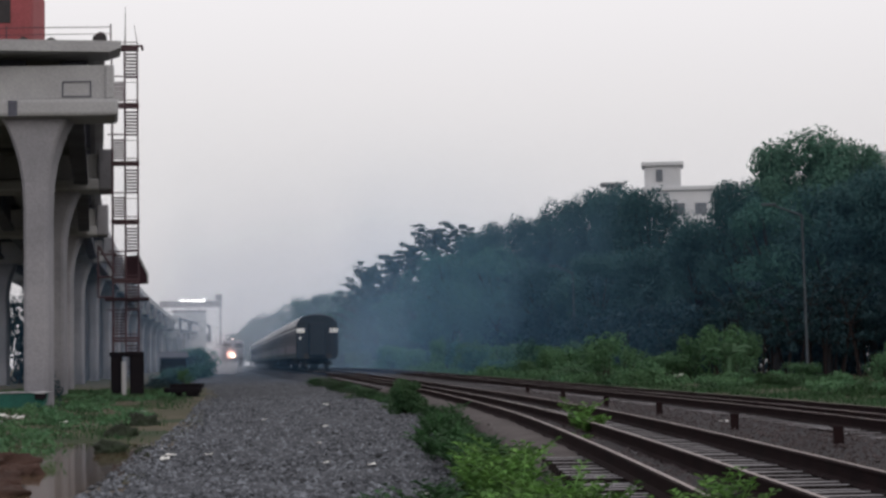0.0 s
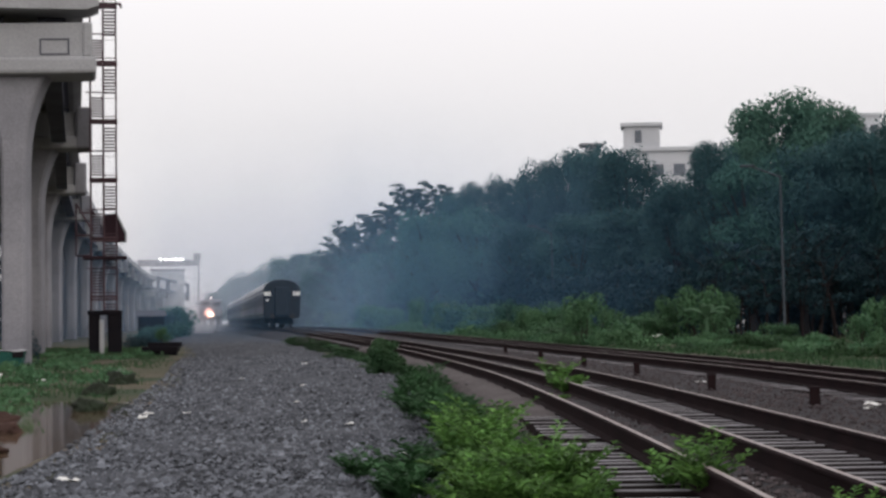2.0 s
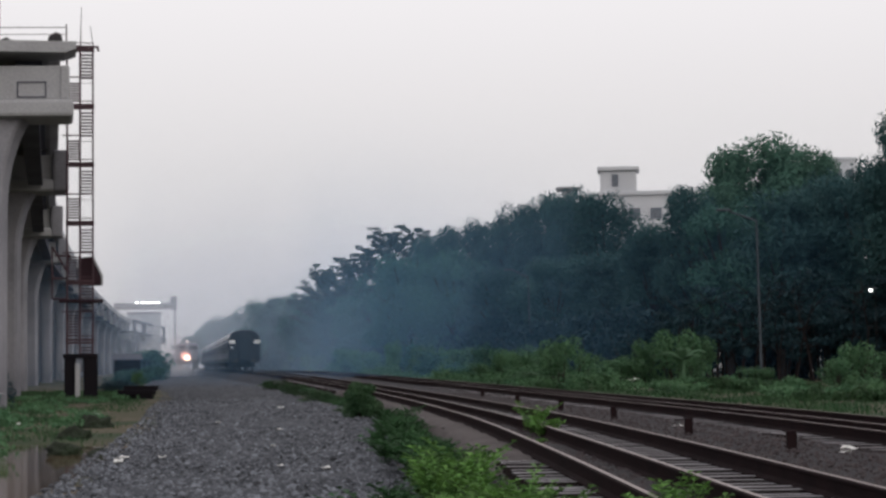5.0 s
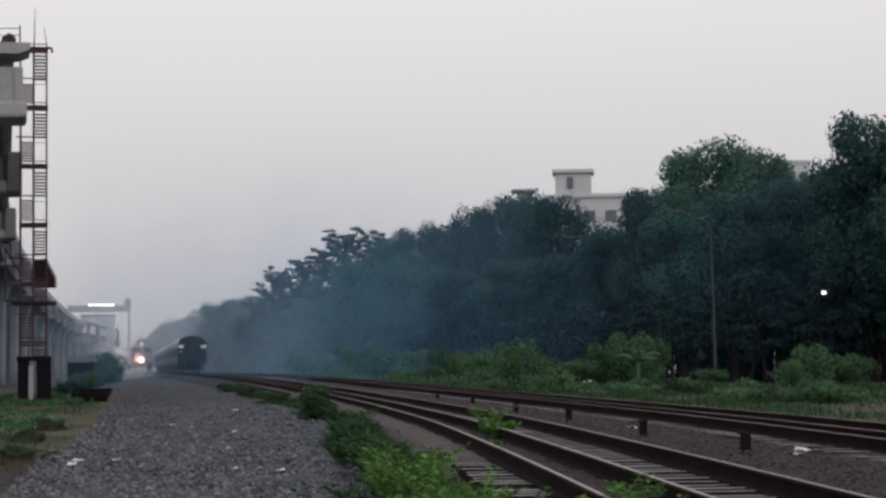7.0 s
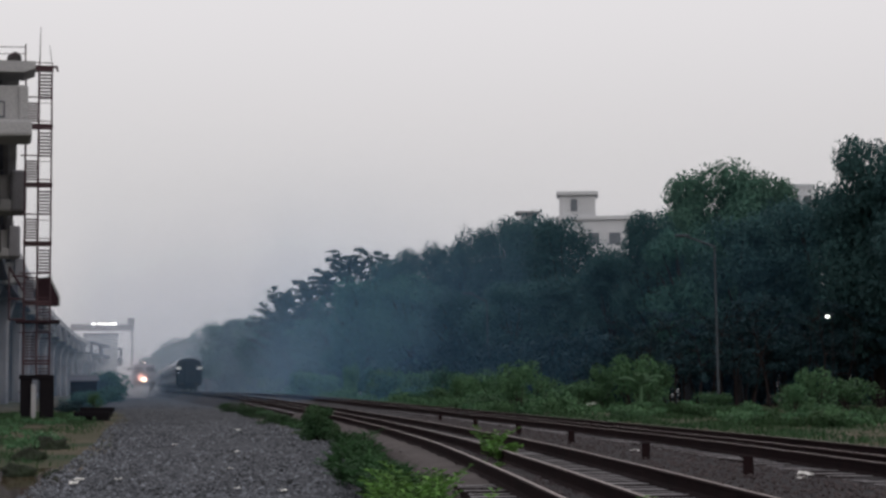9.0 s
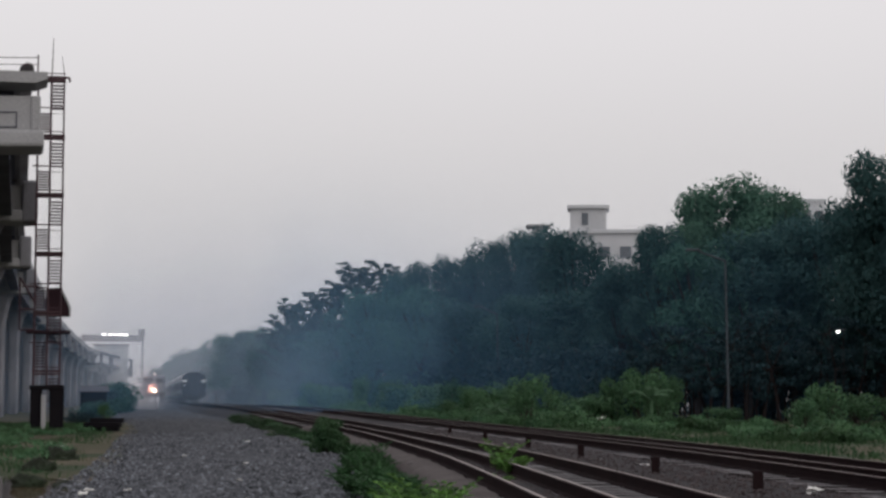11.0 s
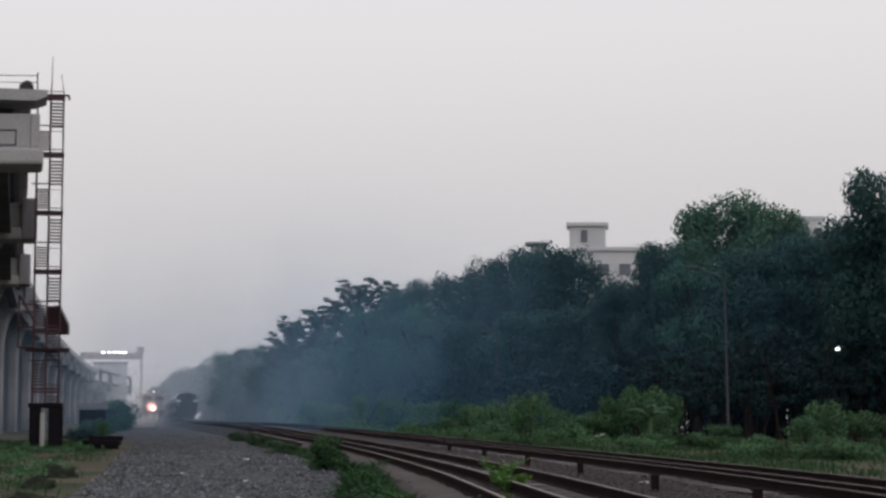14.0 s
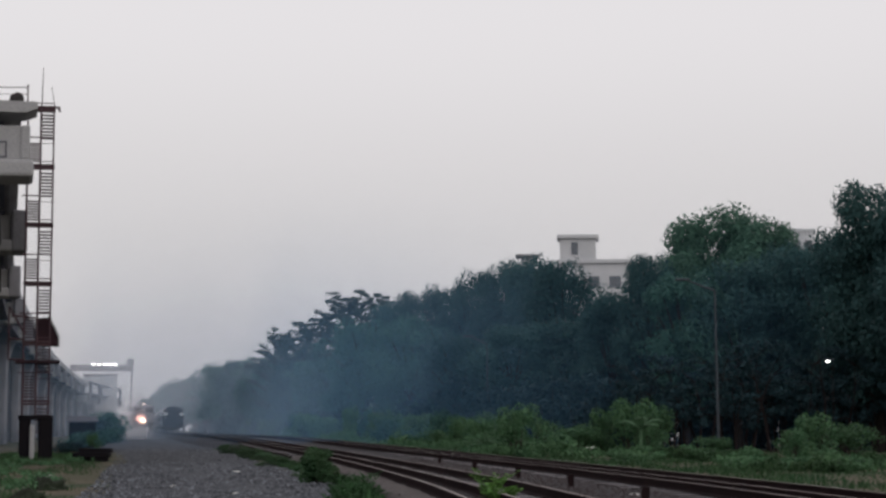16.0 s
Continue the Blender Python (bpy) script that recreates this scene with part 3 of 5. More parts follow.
    for y in (2.9, COACH_L - 2.9):
        bm = bmesh.new()
        for sx in (-1, 1):
            box(bm, (1.1 * sx, y, 0.55), (0.14, 3.2, 0.3), bevel=0.04)
        box(bm, (0, y, 0.55), (2.2, 0.5, 0.25))
        bogie = part("bogie", bm, M_UNDER, c)
        for dy in (-1.3, 1.3):
            for sx in (-1, 1):
                part("wheel", rod(bmesh.new(), (0.77 * sx, y + dy, 0.46), (0.9 * sx, y + dy, 0.46), 0.455, seg=20), M_UNDER, bogie)
    return c


# ---------------------------------------------------------------- waiting locomotive
# paled towards the mist tone: haze is put into this body colour
M_LOCO = mat("hazed_loco_paint", (0.26, 0.26, 0.28), 0.6, 0.0, (0.18, 0.18, 0.20), 0.8, 15, 0.05)
M_LAMP = glow("headlight_glass", (1.0, 0.66, 0.46), 16.0)
M_LAMP_W = glow("floodlight_glass", (1.0, 0.98, 0.95), 5.0)
M_LAMP_S = glow("small_lamp_glass", (1.0, 0.8, 0.7), 1.6)


def locomotive():
    lo = thing("locomotive", pose(-33.3, 260, RAIL_Z + 0.42, 0, 0, 7.5), "diesel locomotive paled for haze, waiting with its headlight on", "locomotive")
    bm = bmesh.new()
    box(bm, (0, 9, 1.25), (2.9, 18, 0.4), bevel=0.05)
    part("frame", bm, M_UNDER, lo)
    bm = bmesh.new()
    box(bm, (0, 1.6, 1.95), (2.0, 2.6, 1.3), bevel=0.15)
    part("nose", bm, M_LOCO, lo)
    bm = bmesh.new()
    box(bm, (0, 4.2, 2.6), (2.9, 2.8, 2.4), bevel=0.25)
    part("cab", bm, M_LOCO, lo)
    bm = bmesh.new()
    box(bm, (0, 11.5, 2.35), (1.9, 11.5, 1.9), bevel=0.15)
    part("hood", bm, M_LOCO, lo)
    for sx in (-0.75, 0.75):
        bm = bmesh.new()
        box(bm, (sx, 2.79, 3.1), (1.0, 0.04, 0.6), bevel=0.015)
        part("windscreen", bm, M_PANE, lo)
    part("headlight", rod(bmesh.new(), (0, 0.27, 1.7), (0, 0.22, 1.7), 0.25, seg=24), M_LAMP, lo, "glowing warm white headlight")
    part("roof_lamp", rod(bmesh.new(), (0, 2.8, 3.98), (0, 2.7, 3.98), 0.13, seg=12), M_LAMP_S, lo)
    bm = bmesh.new()
    for sx in (-0.95, 0.95):
        rod(bm, (sx, 0.1, 0.75), (sx, -0.5, 0.75), 0.12, seg=10)
        rod(bm, (sx, -0.5, 0.75), (sx, -0.55, 0.75), 0.25, seg=12)
    part("buffer", bm, M_UNDER, lo)
    for y in (3.5, 14.5):
        bm = bmesh.new()
        for sx in (-1.05, 1.05):
            box(bm, (sx, y, 0.55), (0.16, 4.2, 0.4), bevel=0.05)
        bogie = part("bogie", bm, M_UNDER, lo)
        for dy in (-1.6, 0, 1.6):
            for sx in (-1, 1):
                part("wheel", rod(bmesh.new(), (0.77 * sx, y + dy, 0.5), (0.9 * sx, y + dy, 0.5), 0.5, seg=20), M_UNDER, bogie)


locomotive()


# ---------------------------------------------------------------- far gantry crane
M_CRANE = mat("pale_crane_paint", (0.36, 0.34, 0.35), 0.7, 0, (0.28, 0.26, 0.27), 0.3, 5, 0.05)


def gantry_crane():
    y = 450.0
    g = thing("gantry_crane", pose(-67.5, y, 0, 0, 0, 8), "pale gantry crane with a row of floodlights over the viaduct", "crane")
    bm = bmesh.new()
    box(bm, (0, 0, 15.6), (14.4, 1.4, 1.5), bevel=0.08)
    part("girder", bm, M_CRANE, g)
    bm = bmesh.new()
    box(bm, (6.6, 0, 17.0), (1.6, 1.4, 1.6), bevel=0.2)
    part("hoist_house", bm, M_CRANE, g)
    for sx in (-6.9, 6.9):
        bm = bmesh.new()
        for a in (-1.0, 1.0):
            rod(bm, (sx, a * 1.6, 0), (sx, a * 0.5, 15.2), 0.22, seg=6)
        for i in range(6):
            z = 2 + 2.3 * i
            w = 1.6 - 1.1 * z / 15.2
            rod(bm, (sx, -w, z), (sx, w, z + 1.0), 0.1, seg=5)
        part("leg", bm, M_CRANE, g)
    for lx, w in ((-1.96, 0.9), (-0.6, 0.8), (0.6, 1.0), (1.65, 0.8), (2.8, 1.3)):
        bm = bmesh.new()
        box(bm, (lx, -0.85, 16.4), (w, 0.3, 0.36), bevel=0.05)
        part("floodlight", bm, M_LAMP_W, g, "bright white floodlight")


gantry_crane()


def far_hall():
    """Pale hall that shows through the haze under the crane."""
    h = thing("hall", pose(-74.5, 500, 0, 0, 0, 8), "pale flat-roofed hall standing in the haze behind the crane", "building")
    bm = bmesh.new()
    box(bm, (-0.8, 4, 7.6), (8.6, 8, 15.2), bevel=0.1)
    part("wall", bm, M_WALL, h)
    bm = bmesh.new()
    box(bm, (-0.8, 4, 15.4), (9.0, 8.6, 0.5), bevel=0.1)
    part("roof", bm, M_CRANE, h)


# ---------------------------------------------------------------- buildings behind the trees
M_WALL = mat("weathered_white_wall", (0.57, 0.575, 0.60), 0.85, 0, (0.44, 0.45, 0.475), 0.25, 6, 0.05)
# distance haze put into the colours: panes lightened, the wall above greyed
M_HAZED_PANE = mat("hazed_window_glass", (0.16, 0.17, 0.19), 0.3, 0, (0.10, 0.11, 0.125), 0.8, 8, 0.0)
M_WALL2 = mat("pale_blue_grey_wall", (0.55, 0.57, 0.6), 0.85, 0, (0.45, 0.47, 0.5), 0.25, 6, 0.05)


def window_part(parent, x, y, z, w, h):
    bm = bmesh.new()
    box(bm, (x, y - 0.02, z), (w + 0.16, 0.1, h + 0.16), bevel=0.02)
    f = part("window", bm, M_WALL, parent)
    bm = bmesh.new()
    box(bm, (x, y - 0.05, z), (w, 0.06, h))
    part("pane", bm, M_HAZED_PANE, f)


def white_building():
    b = thing("apartment_building", pose(25.2, 232, 0, 0, 0, -6), "weathered white flat-roofed building with a stair tower on its roof", "building")
    bm = bmesh.new()
    box(bm, (3.2, 5, 10.75), (16, 10, 21.5), bevel=0.04)
    part("wall", bm, M_WALL, b)
    bm = bmesh.new()
    box(bm, (3.2, 5, 21.72), (16.6, 10.6, 0.5), bevel=0.05)
    part("roof_slab", bm, M_WALL, b)
    for fl in range(5):
        for i in range(6):
            window_part(b, -3.3 + i * 2.6, 0, 19.2 - 3.3 * fl, 1.4, 1.4)
    bm = bmesh.new()
    box(bm, (-2.6, 2.2, 23.2), (4.4, 4.2, 2.7), bevel=0.04)
    tower = part("roof_tower", bm, M_WALL, b)
    bm = bmesh.new()
    box(bm, (-2.6, 2.2, 24.75), (5.1, 4.9, 0.5), bevel=0.08)
    part("tower_roof", bm, M_WALL, tower)
    bm = bmesh.new()
    box(bm, (-3.0, 0.06, 23.3), (0.8, 0.1, 1.5))
    part("pane", bm, M_HAZED_PANE, tower)


def flat_pavilion():
    b = thing("rooftop_shelter", pose(16.85, 235, 0), "small dark flat-topped roof shelter showing over the trees", "building")
    bm = bmesh.new()
    box(bm, (0, 2, 10.5), (5, 4, 21.0))
    part("wall", bm, M_CONC_D, b)
    bm = bmesh.new()
    box(bm, (0.0, 2, 21.75), (1.5, 1.8, 1.6))
    part("shelter_wall", bm, M_CONC, b)
    bm = bmesh.new()
    loft(bm, [[(-1.5 * k, 2 - 1.5 * k, z), (1.5 * k, 2 - 1.5 * k, z), (1.5 * k, 2 + 1.5 * k, z), (-1.5 * k, 2 + 1.5 * k, z)] for z, k in ((22.5, 0.75), (22.66, 0.98), (22.9, 1.0))])
    part("roof", bm, M_CONC, b)


def far_building():
    b = thing("apartment_building", pose(54.0, 250, 0), "pale blue-grey building rising behind tall trees", "building")
    bm = bmesh.new()
    box(bm, (0, 5, 13.7), (3.3, 9, 27.4), bevel=0.05)
    part("wall", bm, M_WALL2, b)
    bm = bmesh.new()
    box(bm, (0, 5, 27.55), (3.6, 9.3, 0.4))
    part("roof_slab", bm, M_WALL2, b)
    for fl in range(6):
        for x in (-0.85, 0.85):
            window_part(b, x, 0.5, 25.6 - 3.3 * fl, 1.0, 1.2)


far_hall()
white_building()
flat_pavilion()
far_building()


# ---------------------------------------------------------------- trees
def leaf_cloud(blobs, count, size, seed, shell=(0.55, 1.05)):
    """Small leaf cards, scattered in lumpy clumps; returns arrays of points and faces."""
    rng = np.random.default_rng(seed)
    vol = np.array([b[3] ** 2 * b[4] for b in blobs])
    pick = rng.choice(len(blobs), count, p=vol / vol.sum())
    B = np.array(blobs)[pick]
    d = rng.normal(size=(count, 3))
    d /= np.linalg.norm(d, axis=1)[:, None]
    rad = rng.uniform(shell[0], shell[1], count) ** 0.6
    c = B[:, :3] + d * rad[:, None] * np.stack([B[:, 3], B[:, 3], B[:, 4]], 1)
    n = d + rng.normal(0, 0.7, (count, 3)) + np.array([0, 0, 0.5])
    n /= np.linalg.norm(n, axis=1)[:, None]
    t = np.cross(n, rng.normal(size=(count, 3)))
    t /= np.linalg.norm(t, axis=1)[:, None]
    b = np.cross(n, t)
    s = size * rng.uniform(0.6, 1.4, count)[:, None]
    V = np.stack([c - t * s, c - b * s * 0.55, c + t * s, c + b * s * 0.55], 1).reshape(-1, 3)
    return V, np.arange(count * 4).reshape(-1, 4)


def cloud_mesh(V, F, material):
    me = bpy.data.meshes.new("mesh")
    me.from_pydata(V.tolist(), [], F.tolist())
    me.materials.append(material)
    return me


def tree_kind(seed, style, material, leaves, leaf=0.106):
    """A tree of unit size: 10 m high, crown radius 4 m."""
    rng = random.Random(seed)
    t = thing("tree", pose(0, 0, -500), "", "tree")
    bm = bmesh.new()
    rod(bm, (0, 0, -0.3), (rng.uniform(-.3, .3), rng.uniform(-.3, .3), 4.2), 0.32, 0.2, 8)
    blobs = []
    if style == "U":
        for i in range(34):
            a, u = i * 2.4 + rng.uniform(-.3, .3), i / 33
            z = 5.0 + 4.6 * u
            r = (4.0 - 2.7 * u * u) * rng.uniform(0.55, 1.0)
            p = (r * math.cos(a), r * math.sin(a), z + 0.04 * r)
            rod(bm, (0, 0, z - 1.5), p, 0.08, 0.02, 5)
            # flat sprays along the outer part of each limb
            for k in range(13):
                q = 0.3 + 0.06 * k + rng.uniform(-0.03, 0.03)
                w = rng.uniform(0.12, 0.36)
                blobs.append((r * q * math.cos(a) + rng.uniform(-.35, .35), r * q * math.sin(a) + rng.uniform(-.35, .35),
                              z - 1.5 * max(0.0, 1 - q) ** 1.4 + rng.uniform(-0.05, 0.22), w, w * rng.uniform(0.18, 0.36)))
    else:
        for i in range(75):
            a, u = rng.uniform(0, 6.28), rng.uniform(0, 1)
            z = 2.2 + 6.8 * u
            r = 3.3 * math.sqrt(max(0.05, 1 - ((u - 0.42) / 0.66) ** 2)) * rng.uniform(0.45, 1.0)
            k = rng.uniform(0.5, 1.25)
            p = (r * math.cos(a), r * math.sin(a), z)
            blobs.append((*p, k, k * rng.uniform(0.55, 0.9)))
            if i % 3 == 0:
                rod(bm, (0, 0, min(4.2, z * 0.6)), p, 0.11, 0.03, 5)
    part("trunk", bm, M_BARK, t)
    V, F = leaf_cloud(blobs, leaves, leaf, seed, (0.1, 1.3) if style == "U" else (0.35, 1.35))
    part("crown", cloud_mesh(V, F, material), None, t)
    return t


KINDS = {"D": [tree_kind(11, "R", M_LEAF_D, 19000), tree_kind(12, "R", M_LEAF_D, 19000), tree_kind(13, "R", M_LEAF_D, 19000)],
         "M": [tree_kind(21, "R", M_LEAF_M, 17000), tree_kind(22, "R", M_LEAF_M, 17000)],
         "L": [tree_kind(31, "R", M_LEAF_H, 34000, 0.095)],
         "U": [tree_kind(41, "U", M_LEAF_U, 17000, 0.085), tree_kind(42, "U", M_LEAF_U, 17000, 0.085)]}
WORDS = {"D": "dense dark green tree in the wood beside the railway", "M": "rounded mid-green tree at the edge of the railway wood",
         "L": "tall light green tree rising above the wood", "U": "spreading tree with flat feathery layers of branches"}
# place, height, crown radius
TREES = [
    (25.2, 146, 18.0, 6.4, 'L'), (21.6, 143, 14.6, 3.3, 'L'), (28.2, 147, 17.6, 4.8, 'L'), (18.3, 134, 13.5, 3.15, 'D'), (20.1, 130, 12.0, 4.0, 'M'),
    (23.2, 128, 12.7, 4.2, 'D'), (27.0, 132, 13.9, 4.0, 'D'), (28.8, 128, 13.8, 4.4, 'D'), (30.0, 118, 16.6, 4.4, 'D'), (31.3, 116, 15.3, 4.5, 'D'),
    (32.8, 112, 14.1, 5, 'D'), (16.0, 140, 11.3, 3.5, 'D'), (15.5, 172, 16.4, 4.6, 'D'), (13.4, 178, 17.2, 4.4, 'D'),
    (10.9, 184, 17.5, 4.4, 'D'), (8.1, 188, 16.8, 4.2, 'D'), (5.4, 192, 15.7, 4.2, 'D'), (3.0, 198, 15.5, 4.2, 'D'), (0.1, 206, 14.9, 4.0, 'D'),
    (10.2, 160, 10.1, 4.5, 'D'), (14.1, 152, 10.1, 4.5, 'D'), (5.9, 172, 9.8, 4.5, 'D'), (2.0, 186, 12.1, 5.0, 'M'), (-2.6, 200, 13.0, 5.0, 'M'),
    (-5.9, 214, 12.1, 5.0, 'M'), (-5.3, 226, 17.5, 6.6, 'U'), (-9.8, 232, 14.7, 5.6, 'U'), (-13.5, 236, 13.6, 4.5, 'U'), (-1.6, 222, 17.1, 4.0, 'U'),
    (-8.2, 221, 9.6, 4.6, 'M'), (-11.8, 230, 9.2, 4.4, 'D'), (-15.2, 240, 9.4, 4.6, 'M'), (-18.0, 262, 10.2, 4.8, 'D'), (-10.2, 240, 11.2, 5.0, 'M'), (-14.6, 256, 10.9, 5.0, 'M'), (-19.6, 285, 12.4, 5.0, 'M'), (-23.3, 300, 12.0, 5.0, 'D'), (-29.0, 335, 13.0, 5.5, 'M'),
    (-35.3, 370, 13.4, 6, 'M'), (-42.5, 420, 13.2, 6, 'M'), (-50.6, 470, 13.5, 6.5, 'M'), (-60.2, 530, 14.2, 7, 'M'), (-68.6, 580, 13.2, 7, 'M'),
    (17.6, 147, 11.0, 4.0, 'D'), (32.5, 138, 15.5, 5.0, 'D'), (36.0, 136, 14.5, 5.0, 'D'), (34.0, 126, 14.6, 4.5, 'D'), (-78.9, 640, 12.0, 7, 'M'), (-89.4, 700, 10.6, 7, 'M')]
for k, (x, y, h, r, v) in enumerate(TREES):
    src = KINDS[v][k % len(KINDS[v])]
    s = r / 4.0 * (1.12 if v == "U" else 1.0)
    o = copy_thing(src, pose(x, y, 0, 0, 0, (k * 77) % 360) @ Matrix.Diagonal((s, s, h / (9.75 if v == "U" else 9.6), 1)))
    tagged(o, WORDS[v], "tree", "trees of the railway wood")
for lst in KINDS.values():
    for o in lst:
        for c in list(o.children_recursive):
            bpy.data.objects.remove(c)
        bpy.data.objects.remove(o)


# ---------------------------------------------------------------- street lamps
M_POLE = mat("galvanised_pole", (0.06, 0.075, 0.09), 0.85, 0.0, (0.042, 0.05, 0.06), 2, 20, 0.05)


def street_lamp(x, y, h, arm):
    s = thing("street_lamp", pose(x, y, 0), "slim grey street lamp with one arm before dark trees", "street lamp", "street lamps by the wood")
    part("pole", rod(bmesh.new(), (0, 0, -0.1), (-0.12, 0, h - 0.5), 0.085, 0.05, 8), M_POLE, s)
    part("arm", rod(bmesh.new(), (-0.12, 0, h - 0.55), (-arm, -0.2, h), 0.06, 0.05, 6), M_POLE, s)
    bm = bmesh.new()
    box(bm, (-arm - 0.3, -0.25, h + 0.06), (0.8, 0.3, 0.14), bevel=0.04)
    part("lamp_head", bm, M_POLE, s)


street_lamp(18.39, 108, 9.68, 1.7)
street_lamp(7.55, 150, 8.5, 1.3)


# ---------------------------------------------------------------- mist
def mist(y, thickness, x0, x1, top, colour=(0.80, 0.87, 0.96), lean=0.0):
    cols, rows = 44, 22
    verts, dens = [], []
    for j in range(rows):
        v = j / (rows - 1)
        for i in range(cols):
            u = i / (cols - 1)
            x = x0 + (x1 - x0) * u
            verts.append((x, y + 9 * noise.noise((x * 0.03, v * 1.5, y)) + lean * (u - 0.5), -0.2 + (top + 0.2) * v))
            edge = min(1, u / 0.2, (1 - u) / 0.2)
            az = x / y
            w = min(1.0, max(0.0, (v - 0.15) / 0.85))
            fade = 1 - w * w * (3 - 2 * w)
            # thinned by bearing from the eye, so right-hand trees, viaduct and train stay dark
            thin = 1.0 - (0.72 if y < 150 else 0.48 if y < 200 else 0.66) * min(1.0, max(0.0, (az + 0.06) / 0.17)) - (0.6 if y < 200 else 0.85) * min(1.0, max(0.0, (-0.137 - az) / 0.04))
            if y < 200:
                thin -= 0.65 * min(1.0, max(0.0, (-0.05 - az) / 0.03)) * min(1.0, max(0.0, (az + 0.16) / 0.03))
            dens.append(max(0.0, edge) * fade * max(0.05, thin))
    faces = [(j * cols + i, j * cols + i + 1, (j + 1) * cols + i + 1, (j + 1) * cols + i) for j in range(rows - 1) for i in range(cols - 1)]
    ob = raw("mist", verts, faces, mist_mat("mist", thickness, colour), "stuff", "tinted see-through sheet standing for haze over the railway", "mist")
    at = ob.data.attributes.new("veil", "FLOAT", "POINT")
    at.data.foreach_set("value", dens)
    for f in ob.data.polygons:
        f.use_smooth = True
    return ob


# haze put into sheet colours: blue over the near trees, paler farther off
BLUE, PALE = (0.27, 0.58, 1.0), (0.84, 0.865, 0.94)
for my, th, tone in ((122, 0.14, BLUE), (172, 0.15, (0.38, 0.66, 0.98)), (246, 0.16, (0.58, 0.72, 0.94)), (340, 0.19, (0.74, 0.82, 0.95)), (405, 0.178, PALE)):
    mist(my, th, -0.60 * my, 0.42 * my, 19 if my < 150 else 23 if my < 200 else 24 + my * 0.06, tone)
# smoke sheets beside the train and about the locomotive, the latter tinted for headlight glow
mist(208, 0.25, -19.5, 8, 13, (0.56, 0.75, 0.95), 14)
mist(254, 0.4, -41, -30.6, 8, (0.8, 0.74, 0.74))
lamp_data = bpy.data.lights.new("headlight_beam", "SPOT")
lamp_data.energy, lamp_data.color, lamp_data.shadow_soft_size = 11000, (1.0, 0.46, 0.34), 0.3
lamp_data.spot_size, lamp_data.spot_blend = radians(20), 1.0
lamp = new("headlight_beam", lamp_data)
lamp.matrix_basis = look((-33.25, 259.4, 2.5), (-32.6, 240, 3.8))


# ---------------------------------------------------------------- undergrowth
def bush_kind(seed, material, leaves, size):
    """A bush of unit size: 2 m high, radius 1.5 m."""
    rng = random.Random(seed)
    t = thing("bush", pose(0, 0, -500), "", "bush")
    bm = bmesh.new()
    blobs = []
    for i in range(26):
        a, u = rng.uniform(0, 6.28), rng.uniform(0, 1)
        r = 1.25 * math.sqrt(1 - u * u * 0.8) * rng.uniform(0.2, 1)
        k = rng.uniform(0.22, 0.5)
        p = (r * math.cos(a), r * math.sin(a), 0.2 + 1.45 * u)
        blobs.append((*p, k, k * 0.8))
        if i % 3 == 0:
            rod(bm, (p[0] * 0.15, p[1] * 0.15, -0.05), p, 0.03, 0.012, 5)
    part("stem", bm, M_BARK, t)
    V, F = leaf_cloud(blobs, leaves, size, seed)
    part("foliage", cloud_mesh(V, F, material), None, t)
    return t


BK = [bush_kind(51, M_LEAF_L, 2000, 0.07), bush_kind(52, M_LEAF_L, 2000, 0.07), bush_kind(53, M_LEAF_T, 1600, 0.08), bush_kind(54, M_LEAF_M, 2000, 0.07), bush_kind(55, M_GRASS, 2400, 0.06), bush_kind(58, M_GRASS, 6000, 0.085)]


def bush(k, x, y, r, h, label, group):
    s = r / 1.5
    o = copy_thing(BK[k], pose(x, y, 0, 0, 0, (x * 91 + y * 37) % 360) @ Matrix.Diagonal((s, s, h / 1.95, 1)))
    return tagged(o, label, "bush", group)


rb = random.Random(8)
for i in range(58):
    y = 100 + i * 6.5
    e, _ = track_at(y, 0)
    wood = 33 - 0.17 * y if y < 200 else e.x + 14.5
    x = wood + rb.uniform(-1, 1)
    if y < 118:
        continue
    bush(2, x + 0.5, y + 4, rb.uniform(3.2, 4.0), rb.uniform(4.6, 6.2), "tall dark green thicket, darkened for the shade under the trees", "thickets under the wood")
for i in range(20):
    bush(2, 11 + i * 1.5 + rb.uniform(-0.5, 0.5), 150 - i * 1.4, rb.uniform(2.6, 3.4), rb.uniform(4.2, 5.4), "tall dark green thicket, darkened for the shade under the trees", "thickets under the wood")
for i in range(66):
    y = 84 + i * 3.0
    e, _ = track_at(y, 0)
    x = e.x + 10.0 + rb.uniform(-1.0, 6.5)
    kind = rb.choice((0, 1, 3))
    if y < 97 and 9.5 < x < 14.5:
        continue
    bush(0 if y < 110 else kind, x, y, rb.uniform(1.0, 2.6), rb.uniform(0.8, 2.6) + (0.9 if y > 150 else 0), "leafy green bush on the bank beside the track", "bushes on the bank")
for x, y, r, h in ((12.7, 101, 1.7, 3.1), (11.4, 103, 1.5, 2.5), (14.0, 102, 1.3, 2.7), (13.3, 99, 1.2, 1.9), (10.2, 104, 1.2, 1.7), (19.0, 86, 1.6, 2.1), (17.6, 84, 1.1, 1.4), (21.5, 90, 1.9, 1.7), (16.0, 96, 1.4, 1.0), (9.5, 118, 1.6, 2.0), (6.5, 128, 1.8, 2.6)):
    bush(rb.choice((0, 1)), x, y, r, h, "bright green bush at the foot of the wood", "bushes on the bank")
bush(5, -1.7, 45.3, 0.66, 0.85, "low round dark green bush at the edge of the road", "roadside bushes")
